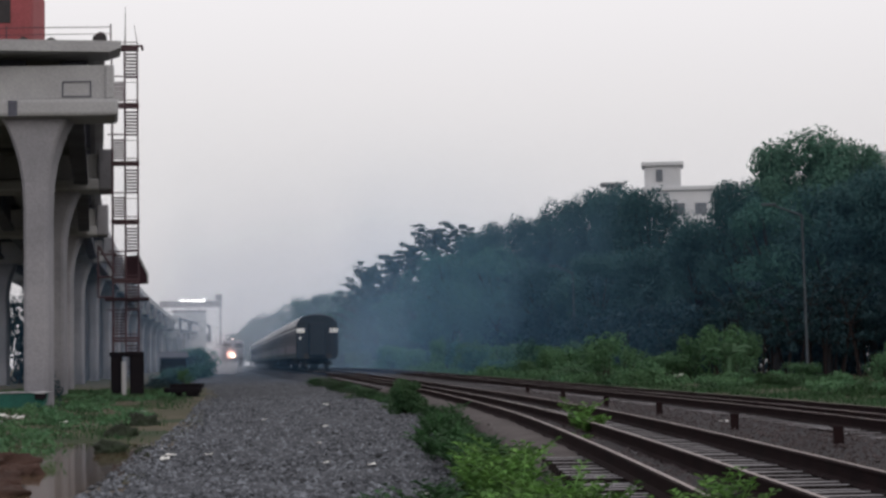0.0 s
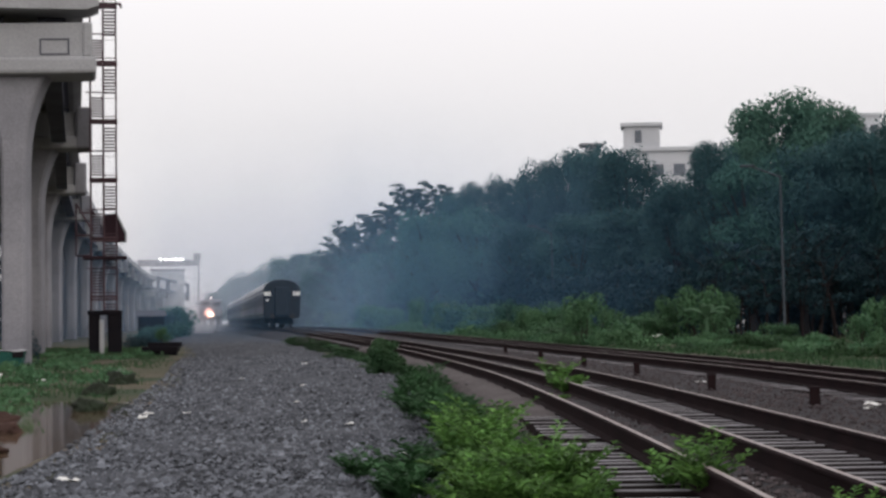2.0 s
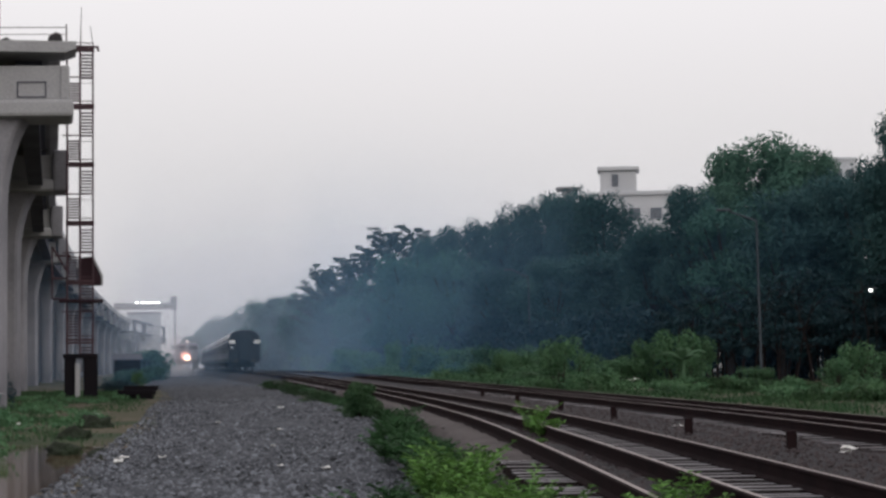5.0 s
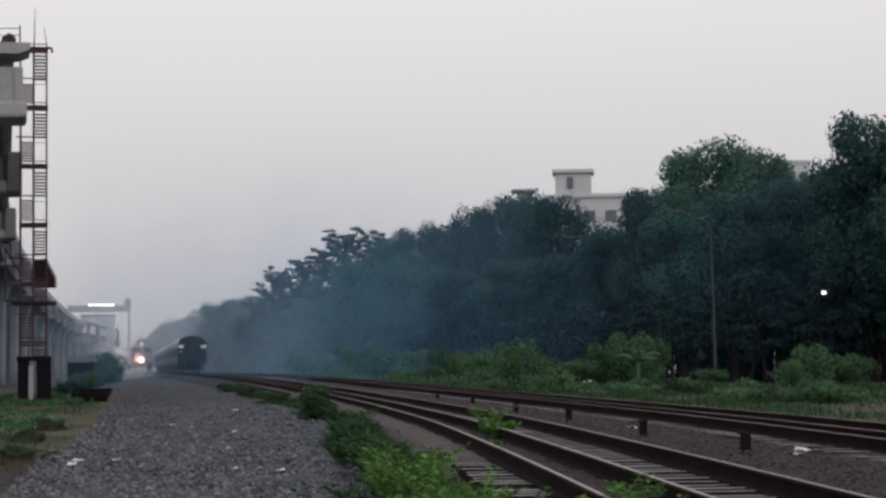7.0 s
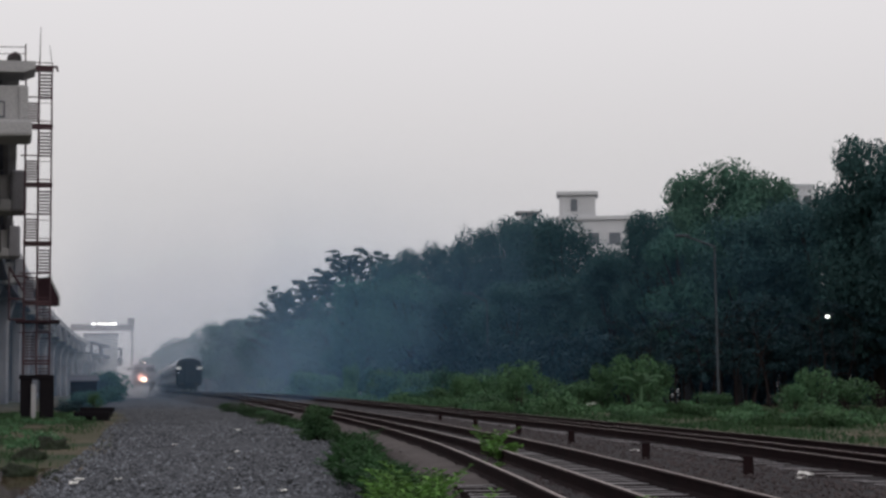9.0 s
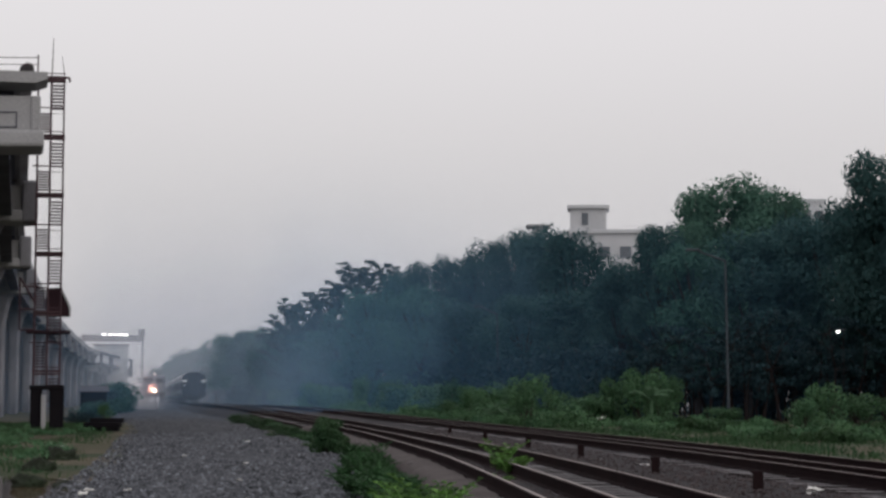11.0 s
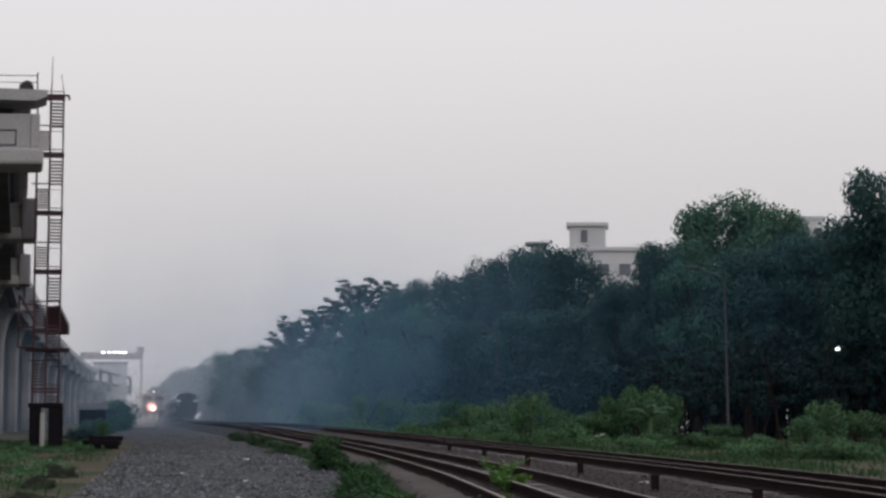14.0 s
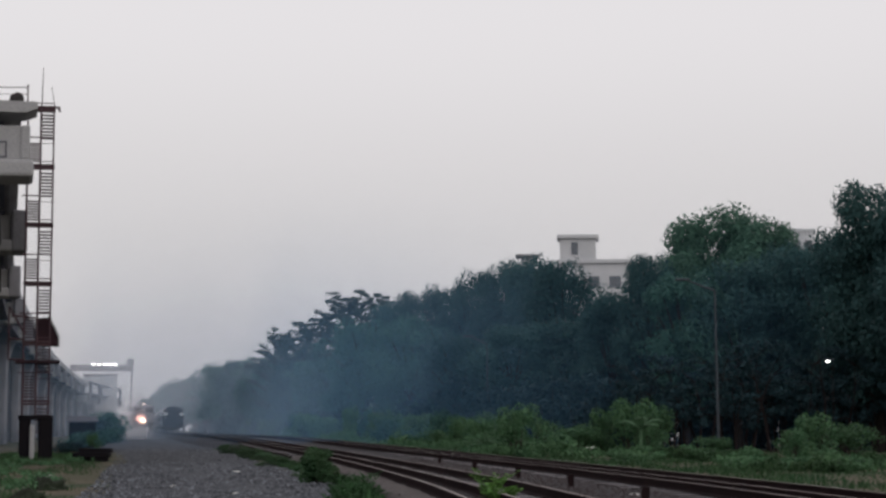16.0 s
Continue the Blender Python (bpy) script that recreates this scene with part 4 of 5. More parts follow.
bush(4, -4.0, 66, 0.8, 0.4, "low spreading weed bush beside the road", "roadside bushes")
bush(4, -8.3, 101, 1.1, 0.55, "low spreading weed bush beside the road", "roadside bushes")
bush(4, -6.0, 84, 0.9, 0.45, "low spreading weed bush beside the road", "roadside bushes")
for i in range(22):
    y = 48 + i * 3.6
    x = rb.uniform(ROAD_R(y) + 0.2, track_x(y) - 2.0)
    bush(rb.choice((0, 4, 4)), x, y, rb.uniform(0.4, 0.8), rb.uniform(0.2, 0.42), "low spreading weed bush beside the road", "roadside bushes")
for i in range(26):
    y = 255 + i * 9
    bush(2, track_x(y) + rb.uniform(9.0, 11.0), y, rb.uniform(2.6, 3.4), rb.uniform(3.2, 4.6), "tall dark green thicket, darkened for the shade under the trees", "thickets under the wood")
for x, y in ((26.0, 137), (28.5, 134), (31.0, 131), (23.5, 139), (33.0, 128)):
    bush(2, x, y, 2.8, 5.2, "tall dark green thicket, darkened for the shade under the trees", "thickets under the wood")
for x, y, r, h in ((-31.5, 212, 2.4, 3.0), (-33.0, 224, 2.6, 3.2), (-29.5, 200, 2.0, 2.2), (-27.2, 178, 2.0, 2.4)):
    bush(2, x, y, r, h, "dark bush beside the site hoarding", "bushes under the viaduct")
for x, y in ((-39.2, 163), (-42.8, 165), (-36.2, 162)):
    bush(2, x, y, 2.9, 8.2, "tall dark scrub growing behind the piers", "bushes under the viaduct")
bush(2, -14.3, 63.0, 0.7, 1.35, "dark bush growing against the pier", "bushes under the viaduct")
for x, y, r, h in ((-17.3, 104, 1.0, 0.45), (-18.6, 112, 1.4, 0.6), (-20.5, 128, 1.8, 1.1), (-22.5, 145, 2.0, 1.2), (-24.5, 165, 2.2, 1.5), (-27, 185, 2.6, 3.0), (-30, 205, 3.0, 3.2), (-34, 230, 3.4, 3.4), (-39, 262, 3.6, 3.5)):
    bush(2 if x > -19 else 3, x, y, r, h, "scrubby dark bush under the viaduct", "bushes under the viaduct")
bush(0, -17.85, 116, 0.62, 1.1, "pale green bush beside the service road", "bushes under the viaduct")
for o in BK:
    for c in list(o.children_recursive):
        bpy.data.objects.remove(c)
    bpy.data.objects.remove(o)


def low_growth(spots, leaves, size, seed, material, label):
    """Low spreading growth, too tangled to count: spots are x, y, radius, height."""
    rng = random.Random(seed)
    blobs = []
    for x, y, r, h in spots:
        for n in range(7):
            a, u = rng.uniform(0, 6.28), rng.random()
            q = rng.uniform(0.22, 0.42)
            blobs.append((x + r * 0.75 * math.sqrt(u) * math.cos(a), y + r * 0.75 * math.sqrt(u) * math.sin(a), h * (1 - 0.7 * u) * rng.uniform(0.3, 0.8), r * q, h * q))
    V, F = leaf_cloud(blobs, leaves, size, seed, (0.2, 1.1))
    V[:, 2] = np.maximum(V[:, 2], -0.02)
    return raw("undergrowth", V.tolist(), F.tolist(), material, "stuff", label, "undergrowth")


rf = random.Random(23)
spots = []
for i in range(75):
    y = 84 + i * 1.9
    e, _ = track_at(y, 0)
    spots.append((e.x + 8.4 + rf.uniform(-0.4, 2.4), y, rf.uniform(1.1, 2.1), rf.uniform(0.5, 1.35)))
low_growth(spots, 52000, 0.085, 71, M_LEAF_L, "low green scrub spreading along the foot of the bank")
spots = []
for i in range(120):
    y = rf.uniform(56, 118)
    e, _ = track_at(y, 6.4)
    spots.append((e.x + 0.6 + (26 - 0.1 * y - e.x) * rf.random(), y, rf.uniform(0.4, 1.3), rf.uniform(0.15, 0.65)))
low_growth(spots[:60], 22000, 0.07, 72, M_LEAF_L, "ragged light green weeds in the grass of the bank")
low_growth(spots[60:], 22000, 0.07, 73, M_GRASS, "ragged dark green weeds in the grass of the bank")
spots = []
for i in range(70):
    y = 27 + 60 * rf.random()
    spots.append((ROAD_L(y) - 1.6 - 0.10 * y * rf.random(), y, rf.uniform(0.3, 0.8), rf.uniform(0.1, 0.34)))
low_growth(spots, 6000, 0.05, 74, M_LEAF_L, "low ragged weeds on muddy ground under the viaduct")


# bark darker than on the trees: the wood's shade is in its colour
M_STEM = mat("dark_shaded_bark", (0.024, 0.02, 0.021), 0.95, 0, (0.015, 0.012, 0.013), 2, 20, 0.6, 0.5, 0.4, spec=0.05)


def sapling(seed, x, y, h, lean):
    """Crooked bare stem under the wood, forking into twigs below a thin dark top."""
    rng = random.Random(seed)
    t = thing("sapling", pose(x, y, -0.1, 0, 0, rng.uniform(0, 360)), "crooked bare dark stem under the edge of the wood", "tree", "bare stems under the wood")
    p, blobs, rings = Vector((0, 0, 0)), [], []
    bend = Vector((rng.uniform(-0.1, 0.1), rng.uniform(-0.1, 0.1), 0))
    for k in range(6):
        r = 0.085 * (1 - 0.15 * k)
        rings.append([(p.x + r * math.cos(a), p.y + r * math.sin(a), p.z) for a in (0, 1.26, 2.51, 3.77, 5.03)])
        if k > 1:
            for n in range(2):
                a = rng.uniform(0, 6.28)
                e = p + Vector((math.cos(a) * h * 0.22, math.sin(a) * h * 0.22, rng.uniform(0.0, 0.22) * h))
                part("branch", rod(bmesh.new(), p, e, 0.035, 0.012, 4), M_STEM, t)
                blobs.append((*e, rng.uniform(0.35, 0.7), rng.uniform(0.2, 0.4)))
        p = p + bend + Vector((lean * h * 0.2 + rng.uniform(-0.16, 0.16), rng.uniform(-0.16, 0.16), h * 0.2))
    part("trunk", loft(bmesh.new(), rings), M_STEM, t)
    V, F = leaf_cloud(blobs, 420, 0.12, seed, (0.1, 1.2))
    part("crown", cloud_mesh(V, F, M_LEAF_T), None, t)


rt = random.Random(77)
for i in range(44):
    u = (i + rt.random()) / 44
    sapling(900 + i, 14.8 + 16.5 * u, 119 - 4 * u + rt.uniform(-3, 5), rt.uniform(3.2, 5.6), rt.uniform(-0.25, 0.25))


def banana_plant(x, y):
    """Short fleshy stem with long arching blades."""
    m = leaf_mat("pale_banana_leaf", (0.11, 0.2, 0.11), (0.07, 0.15, 0.085), 0.8, 0.2)
    b = thing("banana_plant", pose(x, y, 0), "young banana plant with long pale arching leaves", "plant")
    part("stem", rod(bmesh.new(), (0, 0, -0.05), (0.05, 0, 1.5), 0.11, 0.06, 8), m, b)
    for a, reach, rise in ((5, 1.15, 0.75), (160, 1.1, 0.6), (60, 0.8, 0.9), (250, 0.7, 0.95), (320, 1.0, 0.35)):
        ca, sa = math.cos(math.radians(a)), math.sin(math.radians(a))
        bm = bmesh.new()
        rings = []
        for k in range(10):
            u = k / 9
            w = 0.24 * math.sin(math.pi * min(1.0, 0.08 + 0.94 * u)) ** 0.6 + 0.012
            r, z = reach * u, 1.4 + rise * 1.7 * u - rise * 1.25 * u * u
            rings.append([(r * ca - sa * v * w, r * sa + ca * v * w, z - 0.09 * abs(v)) for v in (-1, -0.5, 0, 0.5, 1)])
        loft(bm, rings, closed=False)
        bmesh.ops.solidify(bm, geom=bm.faces[:], thickness=0.006)
        part("leaf", bm, m, b, "", True)


banana_plant(12.1, 93.5)


def grass(name, spots, label):
    """Tufts of narrow blades; spots are x, y, z, height, spread."""
    rng = np.random.default_rng(3)
    V, F = [], []
    for x, y, z, h, w in spots:
        for i in range(6):
            a, l = rng.uniform(0, 6.28), rng.uniform(0.1, 0.7) * h
            bx, by = x + rng.normal(0, w), y + rng.normal(0, w)
            hh, k = h * rng.uniform(0.5, 1.2), 0.05 * h + 0.004 + 0.00012 * y
            ca, sa = math.cos(a), math.sin(a)
            n = len(V)
            V += [(bx - sa * k, by + ca * k, z), (bx + sa * k, by - ca * k, z), (bx + ca * l * 0.4 + sa * k * 0.7, by + sa * l * 0.4 - ca * k * 0.7, z + hh * 0.6),
                  (bx + ca * l * 0.4 - sa * k * 0.7, by + sa * l * 0.4 + ca * k * 0.7, z + hh * 0.6), (bx + ca * l, by + sa * l, z + hh)]
            F += [(n, n + 1, n + 2, n + 3), (n + 3, n + 2, n + 4)]
    raw(name, V, F, M_GRASS, "stuff", label, "grass")


rg = random.Random(4)
spots = []
while len(spots) < 7500:
    y = 33 + 72 * rg.random() ** 1.4
    x = rg.uniform(-26, ROAD_L(y) - 0.5 - 1.2 * rg.random())
    if noise.noise((x * 0.35, y * 0.18, 2)) > -0.15 - (0.3 if x < ROAD_L(y) - 3 else 0):
        spots.append((x, y, hill(x, y) - 0.07, rg.uniform(0.05, 0.14) + 0.2 * max(0, noise.noise((x * 0.5, y * 0.3, 12))), 0.2))
grass("grass", spots, "short patchy grass on muddy ground under the viaduct")
spots = []
while len(spots) < 12000:
    y = 24 + 150 * rg.random() ** 1.3
    e, _ = track_at(y, 6.6)
    x = e.x + 26 * rg.random() ** 1.3 * min(1, y / 60)
    spots.append((x, y, hill(x, y) - 0.08, rg.uniform(0.05, 0.15) + 0.4 * max(0, noise.noise((x * 0.25, y * 0.12, 9))), 0.3))
grass("grass", spots, "rank green grass on the bank beyond the tracks")
spots = []
while len(spots) < 1500:
    y = 14 + 60 * rg.random() ** 1.3
    e, _ = track_at(y, -1.7)
    r = ROAD_R(y)
    x = rg.uniform(r + 0.15, e.x)
    spots.append((x, y, 0.0, rg.uniform(0.08, 0.22), 0.1))
grass("grass", spots, "green grass between the service road and the track")


def weed_plant(seed, fronds, height, material):
    """A clump of arching stems with paired leaflets."""
    rng = random.Random(seed)
    w = thing("weed", pose(0, 0, -500), "", "weed")
    bm = bmesh.new()
    V, F = [], []
    for k in range(fronds):
        a, rch = rng.uniform(0, 6.28), rng.uniform(0.3, 0.95) * height
        hh = height * rng.uniform(0.55, 1.05)
        bx, by = rng.uniform(-0.08, 0.08), rng.uniform(-0.08, 0.08)
        pts = []
        for i in range(9):
            u = i / 8
            pts.append(Vector((bx + math.cos(a) * rch * u ** 1.5, by + math.sin(a) * rch * u ** 1.5, -0.02 + hh * (1.35 * u - 0.4 * u * u))))
        for p, q in zip(pts[:-1:2], pts[2::2]):
            rod(bm, p, q, 0.004, 0.003, 4)
        side = Vector((-math.sin(a), math.cos(a), 0))
        for i in range(2, 9):
            d = (pts[i] - pts[i - 1]).normalized()
            for s in (-1, 1):
                L = rng.uniform(0.085, 0.16) * (1.0 - 0.4 * (i / 8))
                ax = (side * s * 0.85 + d * 0.5 + Vector((0, 0, rng.uniform(-0.15, 0.35)))).normalized()
                wd = ax.cross(Vector((rng.uniform(-.3, .3), rng.uniform(-.3, .3), 1))).normalized() * L * 0.28
                b0 = pts[i]
                n = len(V)
                mid = b0 + ax * L * 0.5 + Vector((0, 0, 0.006))
                V += [tuple(b0), tuple(mid + wd), tuple(b0 + ax * L - Vector((0, 0, 0.012))), tuple(mid - wd)]
                F += [(n, n + 1, n + 2, n + 3)]
    tagged(part("stem", bm, material, w), kind="stuff")
    part("foliage", cloud_mesh(np.array(V), np.array(F), material), None, w)
    return w


M_WEED_D = leaf_mat("dark_weed_leaves", (0.042, 0.105, 0.038), (0.02, 0.058, 0.025), 2.0, 0.8)
WK = [weed_plant(61 + i, n, h, m) for i, (n, h, m) in enumerate(((11, 0.5, M_WEED), (12, 0.4, M_WEED), (9, 0.34, M_WEED), (10, 0.3, M_WEED),
                                                                 (12, 0.36, M_WEED_D), (13, 0.28, M_WEED_D)))]
rw = random.Random(14)
spots = []
while len(spots) < 130:
    y = 11.3 + 13.5 * rw.random() ** 1.25
    left, right = 0.12 - 0.034 * (y - 11), track_x(y) - 1.5 - 0.042 * (y - 11)
    x = rw.uniform(left, right) if rw.random() < 0.9 else rw.uniform(-0.8, 0.1)
    if x < left and not (11.5 < y < 17):
        continue
    spots.append((x, y, 1.0))
for i in range(46):
    y = rw.uniform(24, 44)
    spots.append((rw.uniform(-0.75 - 0.02 * (y - 24), -0.2 - 0.012 * (y - 24)), y, 0.85))
spots += [(1.42, 11.9, 1.25), (1.52, 11.6, 1.1), (1.32, 12.2, 0.9), (1.58, 27.5, 1.2), (1.5, 28.8, 1.0), (1.7, 28.2, 0.9), (2.02, 9.9, 0.6), (1.25, 24.0, 0.8)]
for i, (x, y, s) in enumerate(spots):
    k = s * rw.uniform(0.7, 1.15)
    dark = x < 1.2 and (y > 18.5 or (y > 16.5 and i % 2) or x < -0.15)
    o = copy_thing(WK[4 + i % 2 if dark else i % 4], pose(x, y, 0.03 if x < 1.2 else 0.16, 0, 0, rw.uniform(0, 360)) @ Matrix.Diagonal((k, k, k, 1)))
    tagged(o, "dark green low weed at the edge of the road" if dark else "fresh green feathery weed growing beside the rail", "weed", "weeds by the track")
for o in WK:
    for c in list(o.children_recursive):
        bpy.data.objects.remove(c)
    bpy.data.objects.remove(o)


# ---------------------------------------------------------------- loose stones
rs = np.random.default_rng(9)
pl, sz = [], []
while len(pl) < 26000:
    y = 11.0 + 60 * rs.random() ** 2.2
    a, b = ROAD_L(y) - 0.25, ROAD_R(y) + 0.3
    x = rs.uniform(a, b)
    u = (x - a) / (b - a)
    pl.append((x, y, 0.05 * math.sin(math.pi * u) + 0.004))
    sz.append(rs.uniform(0.014, 0.04) * (1.7 if rs.random() < 0.14 else 1.0))
for i in range(4000):
    y = 55 + 85 * rs.random() ** 1.4
    a, b = ROAD_L(y) - 0.3, ROAD_R(y) + 0.3
    u = rs.random()
    pl.append((a + (b - a) * u, y, 0.05 * math.sin(math.pi * u) + 0.004))
    sz.append(rs.uniform(0.02, 0.045))
stones("gravel", pl, sz, M_STONE, "loose grey crushed stones on the service road", "gravel")
pl, sz = [], []
while len(pl) < 15000:
    y = 10 + 60 * rs.random() ** 1.9
    o = rs.choice((rs.uniform(1.0, 3.5), rs.uniform(3.5, 6.2), rs.uniform(-0.72, -0.25), rs.uniform(-1.9, -0.95), rs.uniform(-0.1, 0.75)), p=(0.5, 0.17, 0.15, 0.06, 0.12))
    p, _ = track_at(y, o)
    pl.append((p.x, p.y, (0.18 if o > 0.9 else 0.1 if o > -0.2 or o < -0.9 else 0.21) + p.z))
    sz.append(rs.uniform(0.012, 0.034))
stones("ballast_stones", pl, sz, mat("brown_ballast_stone", (0.085, 0.07, 0.073), 0.9, 0, (0.036, 0.029, 0.03), 6, 60, 0.3, 0.5, 0.6), "loose rusty brown ballast stones between the tracks", "ballast")


# ---------------------------------------------------------------- puddle, mounds and litter
def puddle():
    m = mat("muddy_water", (0.10, 0.07, 0.045), 0.06, 0, (0.12, 0.085, 0.055), 0.4, 3, 0.02, 0.5, dist=0.01, spec=0.6)
    verts, n = [], 48
    for i in range(n):
        a = 2 * math.pi * i / n
        k = 1 + 0.06 * noise.noise((math.cos(a) * 2, math.sin(a) * 2, 8))
        verts.append((-9.2 + 6.4 * k * math.cos(a) - 0.075 * 11 * math.sin(a), 23.5 + 12.5 * k * math.sin(a), -0.115))
    raw("water", verts, [tuple(range(n))], m, "structure", "still brown rain puddle beside the road", "puddle")


puddle()
M_CLAY = mat("red_brown_clay", (0.07, 0.038, 0.03), 0.95, 0, (0.04, 0.024, 0.02), 3, 25, 0.8, 0.5, dist=0.03)
M_CLOD = mat("dark_mossy_soil", (0.02, 0.022, 0.018), 0.95, 0, (0.022, 0.034, 0.018), 3, 25, 0.8, 0.5, dist=0.03)


def mound(x, y, r, h, material, label, group):
    bm = bmesh.new()
    bmesh.ops.create_icosphere(bm, subdivisions=4, radius=1)
    for v in bm.verts:
        q = 1 + 0.45 * noise.noise(v.co * 1.6 + Vector((x, y, 0))) + 0.3 * noise.noise(v.co * 3.5 + Vector((x, 3, y))) + 0.2 * noise.noise(v.co * 6 + Vector((y, x, 0)))
        v.co = Vector((v.co.x * r * q, v.co.y * r * q, v.co.z * h * q))
    ob = part("mound", bm, material, None, "", True)
    ob.matrix_basis = pose(x, y, -0.14)
    return tagged(ob, label, "mound", group)


for x, y, r, h in ((-5.45, 20.9, 0.5, 0.2), (-6.2, 22.8, 0.65, 0.26), (-7.0, 26.2, 0.8, 0.3), (-5.9, 24.6, 0.3, 0.16)):
    mound(x, y, r, h, M_CLAY, "heap of red-brown clay standing in the puddle", "clay heaps in the puddle")
for x, y, r, h in ((-7.3, 41.2, 0.36, 0.36), (-6.75, 36.2, 0.3, 0.28), (-5.9, 30.6, 0.26, 0.2), (-5.2, 30.0, 0.2, 0.14)):
    mound(x, y, r, h, M_CLOD, "low dark clod of mossy soil by the puddle", "soil clods by the puddle")

M_PAPER = mat("dirty_white_plastic", (0.72, 0.72, 0.70), 0.5, 0, (0.5, 0.5, 0.48), 8, 60, 0.2)


def scrap(x, y, z, s, seed):
    bm = bmesh.new()
    bmesh.ops.create_grid(bm, x_segments=6, y_segments=4, size=1)
    for v in bm.verts:
        v.co = Vector((v.co.x * s, v.co.y * s * 0.6, 0.012 + (0.5 + noise.noise(v.co * 0.9 + Vector((seed, 0, 0)))) * s * 0.5))
    bmesh.ops.solidify(bm, geom=bm.faces[:], thickness=0.003)
    ob = part("litter", bm, M_PAPER, None)
    ob.matrix_basis = pose(x, y, z, 0, 0, seed * 47)
    tagged(ob, "crumpled white plastic scrap lying on the ground", "litter", "litter")


for k, (x, y, z, s) in enumerate(((-3.02, 14.9, 0.03, 0.085), (-4.1, 25.0, 0.02, 0.10), (-4.25, 26.3, 0.0, 0.08), (-1.27, 22.4, 0.05, 0.05), (-2.4, 28.7, 0.05, 0.045), (8.8, 84.8, 0.4, 0.3),
                                  (4.79, 22.3, 0.2, 0.09), (-3.6, 25.5, 0.05, 0.05), (-1.83, 22.8, 0.06, 0.04), (-10.2, 40.5, 0.0, 0.25), (-11.6, 47, 0.0, 0.25), (-10.9, 45, 0.02, 0.2), (-9.2, 42.5, 0, 0.12),
                                  (-8.9, 50.5, 0, 0.14), (-0.5, 17.4, 0.05, 0.03), (-2.9, 36, 0.06, 0.06), (-4.6, 41, 0.05, 0.07), (-4.4, 55, 0.05, 0.09), (4.6, 21.6, 0.2, 0.06), (3.9, 31, 0.2, 0.08), (6.1, 27.2, 0.2, 0.09))):
    scrap(x, y, z, s, k + 1)


# ---------------------------------------------------------------- rail stubs between the tracks
def rail_post(x, y, h):
    o = thing("rail_post", pose(x, y, 0.08, 0, random.uniform(-2, 2), random.uniform(-8, 8)), "short rusty rail stub standing between the tracks", "post", "rail stubs between the tracks")
    bm = bmesh.new()
    loft(bm, [[(u * 0.9, v, z) for u, v in ((-0.07, -0.07), (0.07, -0.07), (0.07, -0.05), (0.015, -0.04), (0.015, 0.03), (0.04, 0.04), (0.04, 0.075), (-0.04, 0.075), (-0.04, 0.04), (-0.015, 0.03), (-0.015, -0.04), (-0.07, -0.05))] for z in (-0.1, h)])
    part("stub", bm, M_RAIL, o)
    bm = bmesh.new()
    box(bm, (0, 0, h + 0.005), (0.13, 0.16, 0.02), bevel=0.004)
    part("plate", bm, M_RAIL, o)


for x, y in ((4.34, 23.5), (3.83, 29.15), (3.49, 37.5), (2.95, 45.0), (2.3, 53.5), (1.6, 64)):
    rail_post(x, y, 0.3)


# ---------------------------------------------------------------- things on the site
def skip():
    m = mat("green_tarpaulin", (0.02, 0.11, 0.085), 0.6, 0, (0.015, 0.07, 0.06), 2, 20, 0.3)
    s = thing("skip", pose(-14.9, 61.2, -0.05, 0, 0, 6), "low green sheeted skip on the grass by the pier", "skip")
    bm = bmesh.new()
    loft(bm, [[(-1.5 * k, -0.6 * k, z), (1.1 * k, -0.6 * k, z), (1.1 * k, 0.6 * k, z), (-1.5 * k, 0.6 * k, z)] for z, k in ((0, 0.92), (0.5, 1.0))])
    part("body", bm, m, s)
    bm = bmesh.new()
    bmesh.ops.create_grid(bm, x_segments=14, y_segments=6, size=1)
    for v in bm.verts:
        v.co = Vector((v.co.x * 1.35 - 0.2, v.co.y * 0.66, 0.53 + 0.07 * noise.noise(v.co * 3)))
    bmesh.ops.solidify(bm, geom=bm.faces[:], thickness=0.02)
    part("cover", bm, M_CONC, s, "pale sheet lid")
    bm = bmesh.new()
    box(bm, (0.95, -0.62, 0.4), (0.35, 0.08, 0.2), bevel=0.02)
    part("hinge_box", bm, M_DARK, s)


def timber_pile():
    s = thing("timber_pile", pose(-12.2, 79, -0.05, 0, 0, -6), "stack of dark wet timber baulks beside the road", "timber pile")
    for i, (x, z, w, ln) in enumerate(((0, 0.28, 1.5, 0.5), (0.12, 0.46, 1.35, 0.42), (0.42, 0.12, 0.5, 0.4), (-0.3, 0.12, 0.4, 0.5))):
        bm = bmesh.new()
        box(bm, (x, 0.2 * (i % 2), z), (w, ln, 0.2), 0.05 * (i - 1), bevel=0.02)
        part("baulk", bm, M_DARK, s)


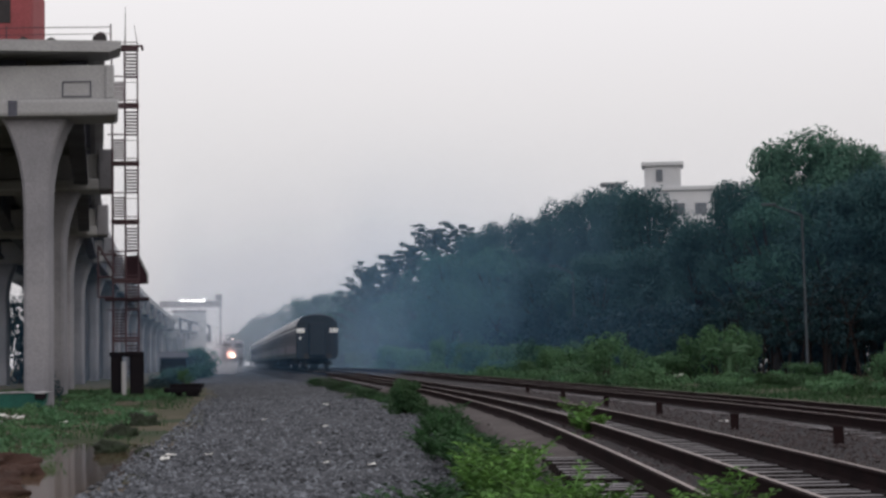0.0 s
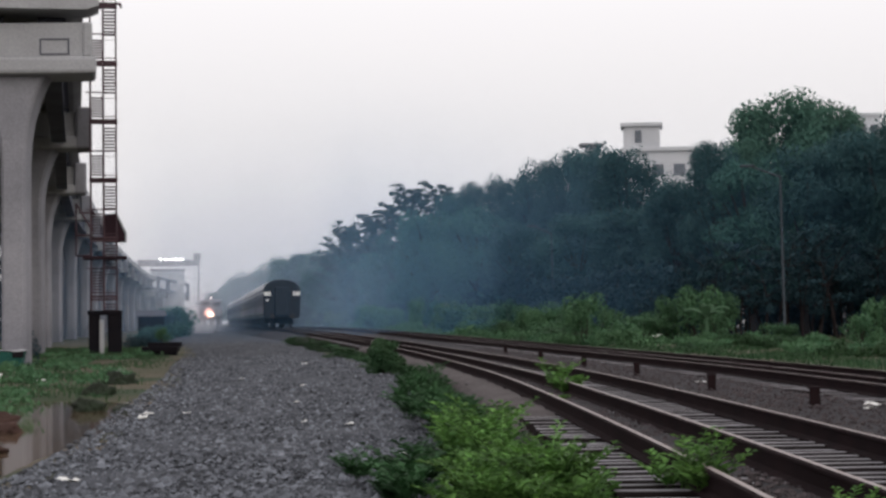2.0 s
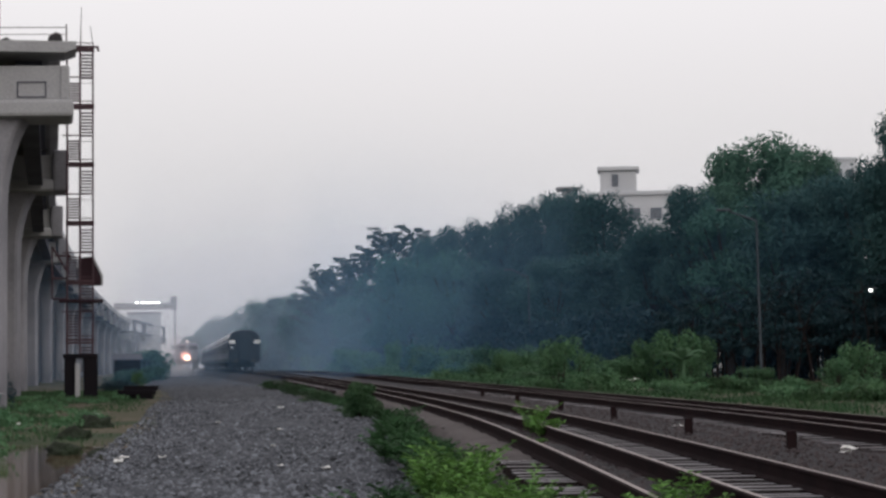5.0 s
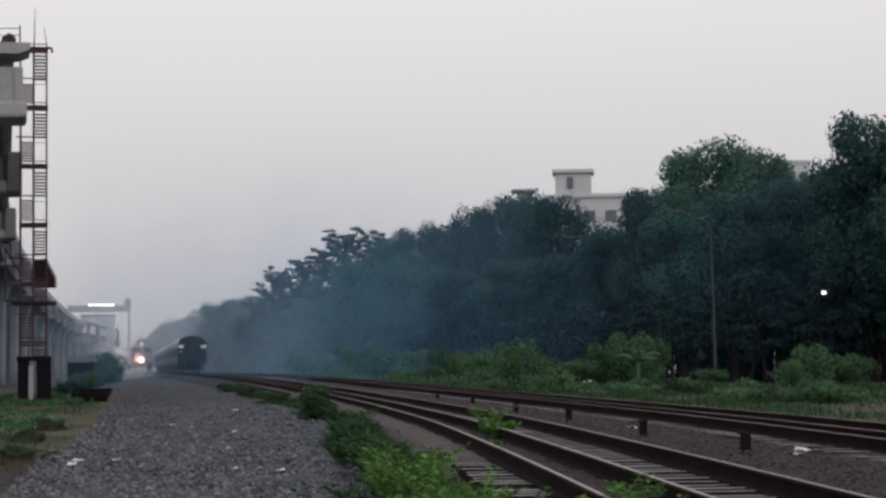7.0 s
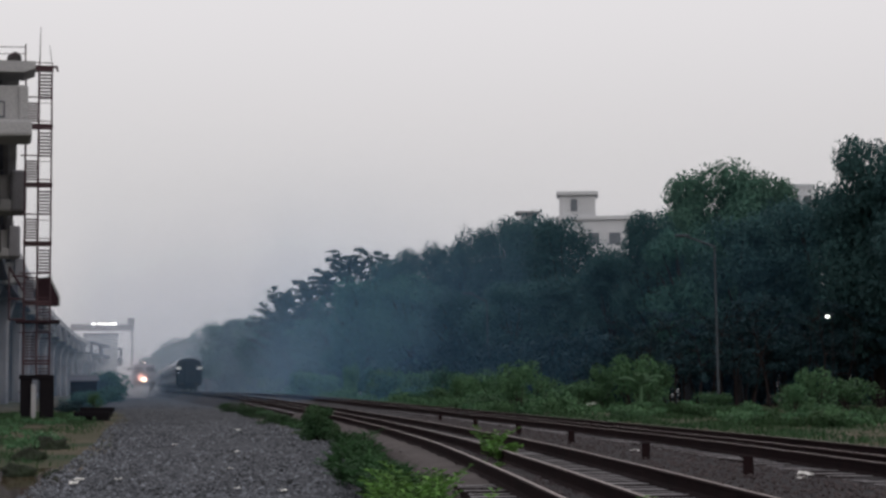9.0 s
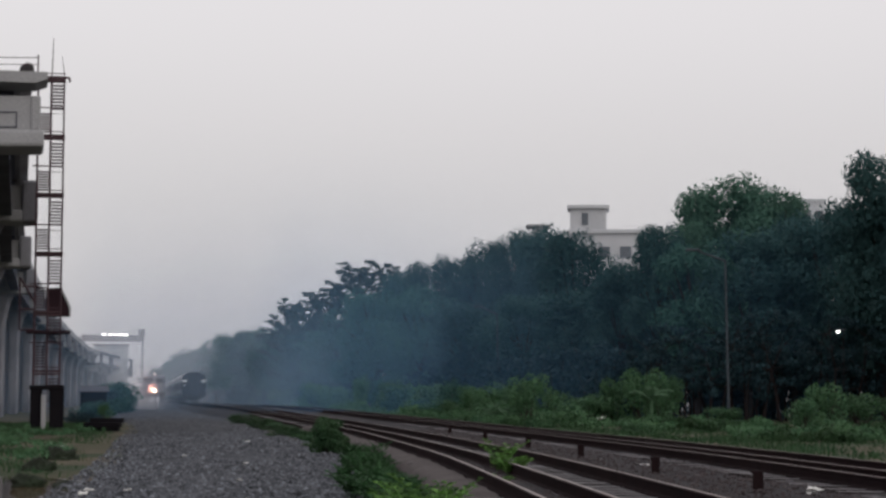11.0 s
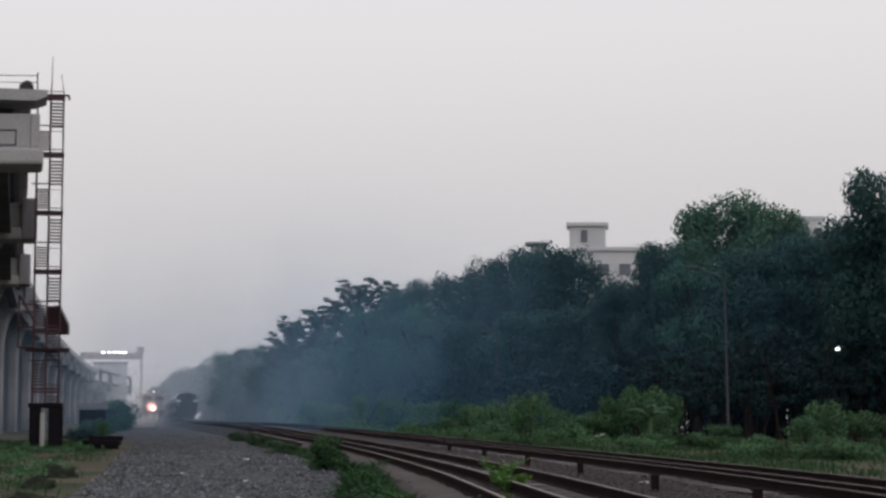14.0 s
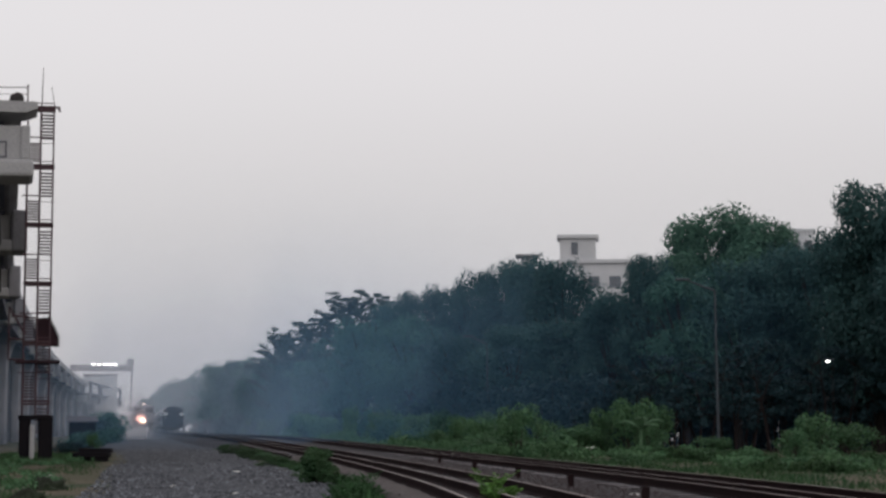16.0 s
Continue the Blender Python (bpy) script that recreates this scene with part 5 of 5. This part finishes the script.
def site_hoarding():
    m = mat("grey_corrugated_sheet", (0.17, 0.175, 0.195), 0.7, 0.0, (0.12, 0.123, 0.138), 0.3, 4, 0.05)
    h = thing("hoarding", Matrix.Identity(4), "long grey corrugated site hoarding behind the piers", "hoarding")
    ys = [142 + 12 * i for i in range(33)]
    for y0, y1 in zip(ys, ys[1:]):
        a, b = Vector((edge_x(y0) - 3.4, y0, 0)), Vector((edge_x(y1) - 3.4, y1, 0))
        d = (b - a)
        nrm = Vector((d.y, -d.x, 0)).normalized()
        bm = bmesh.new()
        n = 24
        loft(bm, [[tuple(a + d * (i / n) + nrm * (0.08 if i % 2 else 0.0) + Vector((0, 0, z))) for i in range(n + 1)] for z in (0, 8.6)], closed=False)
        bmesh.ops.solidify(bm, geom=bm.faces[:], thickness=0.03)
        part("sheet", bm, m, h)


def site_shed():
    s = thing("site_shed", pose(-23.9, 150, 0, 0, 0, 10), "low dark site shed with a pale roof edge", "shed")
    bm = bmesh.new()
    box(bm, (0, 2, 0.9), (2.0, 4, 1.9), bevel=0.03)
    part("wall", bm, M_DARK, s)
    bm = bmesh.new()
    loft(bm, [[(x, -0.3, 1.86 + z), (x, 4.3, 2.3 + z), (x, 4.3, 2.36 + z), (x, -0.3, 1.92 + z)] for x, z in ((-1.2, 0), (1.2, 0))])
    part("roof", bm, M_CONC_D, s)


skip()
timber_pile()
site_hoarding()
site_shed()


def flood_lamp():
    s = thing("flood_lamp", pose(23.97, 105, 0), "small bright white lamp on a thin pole before the trees", "lamp")
    part("pole", rod(bmesh.new(), (0.25, 0, -0.1), (0.25, 0, 5.2), 0.018, 0.014, 8), M_STEM, s)
    bm = bmesh.new()
    box(bm, (0.05, 0, 5.14), (0.5, 0.25, 0.1), bevel=0.03)
    part("housing", bm, M_POLE, s)
    bm = bmesh.new()
    bmesh.ops.create_icosphere(bm, subdivisions=2, radius=0.1)
    for v in bm.verts:
        v.co = Vector((v.co.x * 1.2 - 0.05, v.co.y * 0.8 - 0.12, v.co.z * 0.6 + 5.03))
    part("bulb", bm, M_LAMP_W, s, "glowing white bulb")


flood_lamp()


# ---------------------------------------------------------------- what moves
def motions():
    first = coach(True)
    other = coach(False)
    cars = [first, other] + [copy_thing(other, Matrix.Identity(4)) for i in range(7)]
    for i, c in enumerate(cars):
        rows = []
        for k in range(9):
            t = 2.0 * k
            y = 147 + 10.35 * t + i * (COACH_L + 0.25) * 0.99
            p, a = track_at(y)
            q, _ = track_at(y + COACH_L * 0.99)
            d = q - p
            rows.append((t, pose(p.x, p.y, p.z + RAIL_Z, 0, 0, math.degrees(math.atan2(-d.x, d.y)))))
        walk(c, rows)


motions()
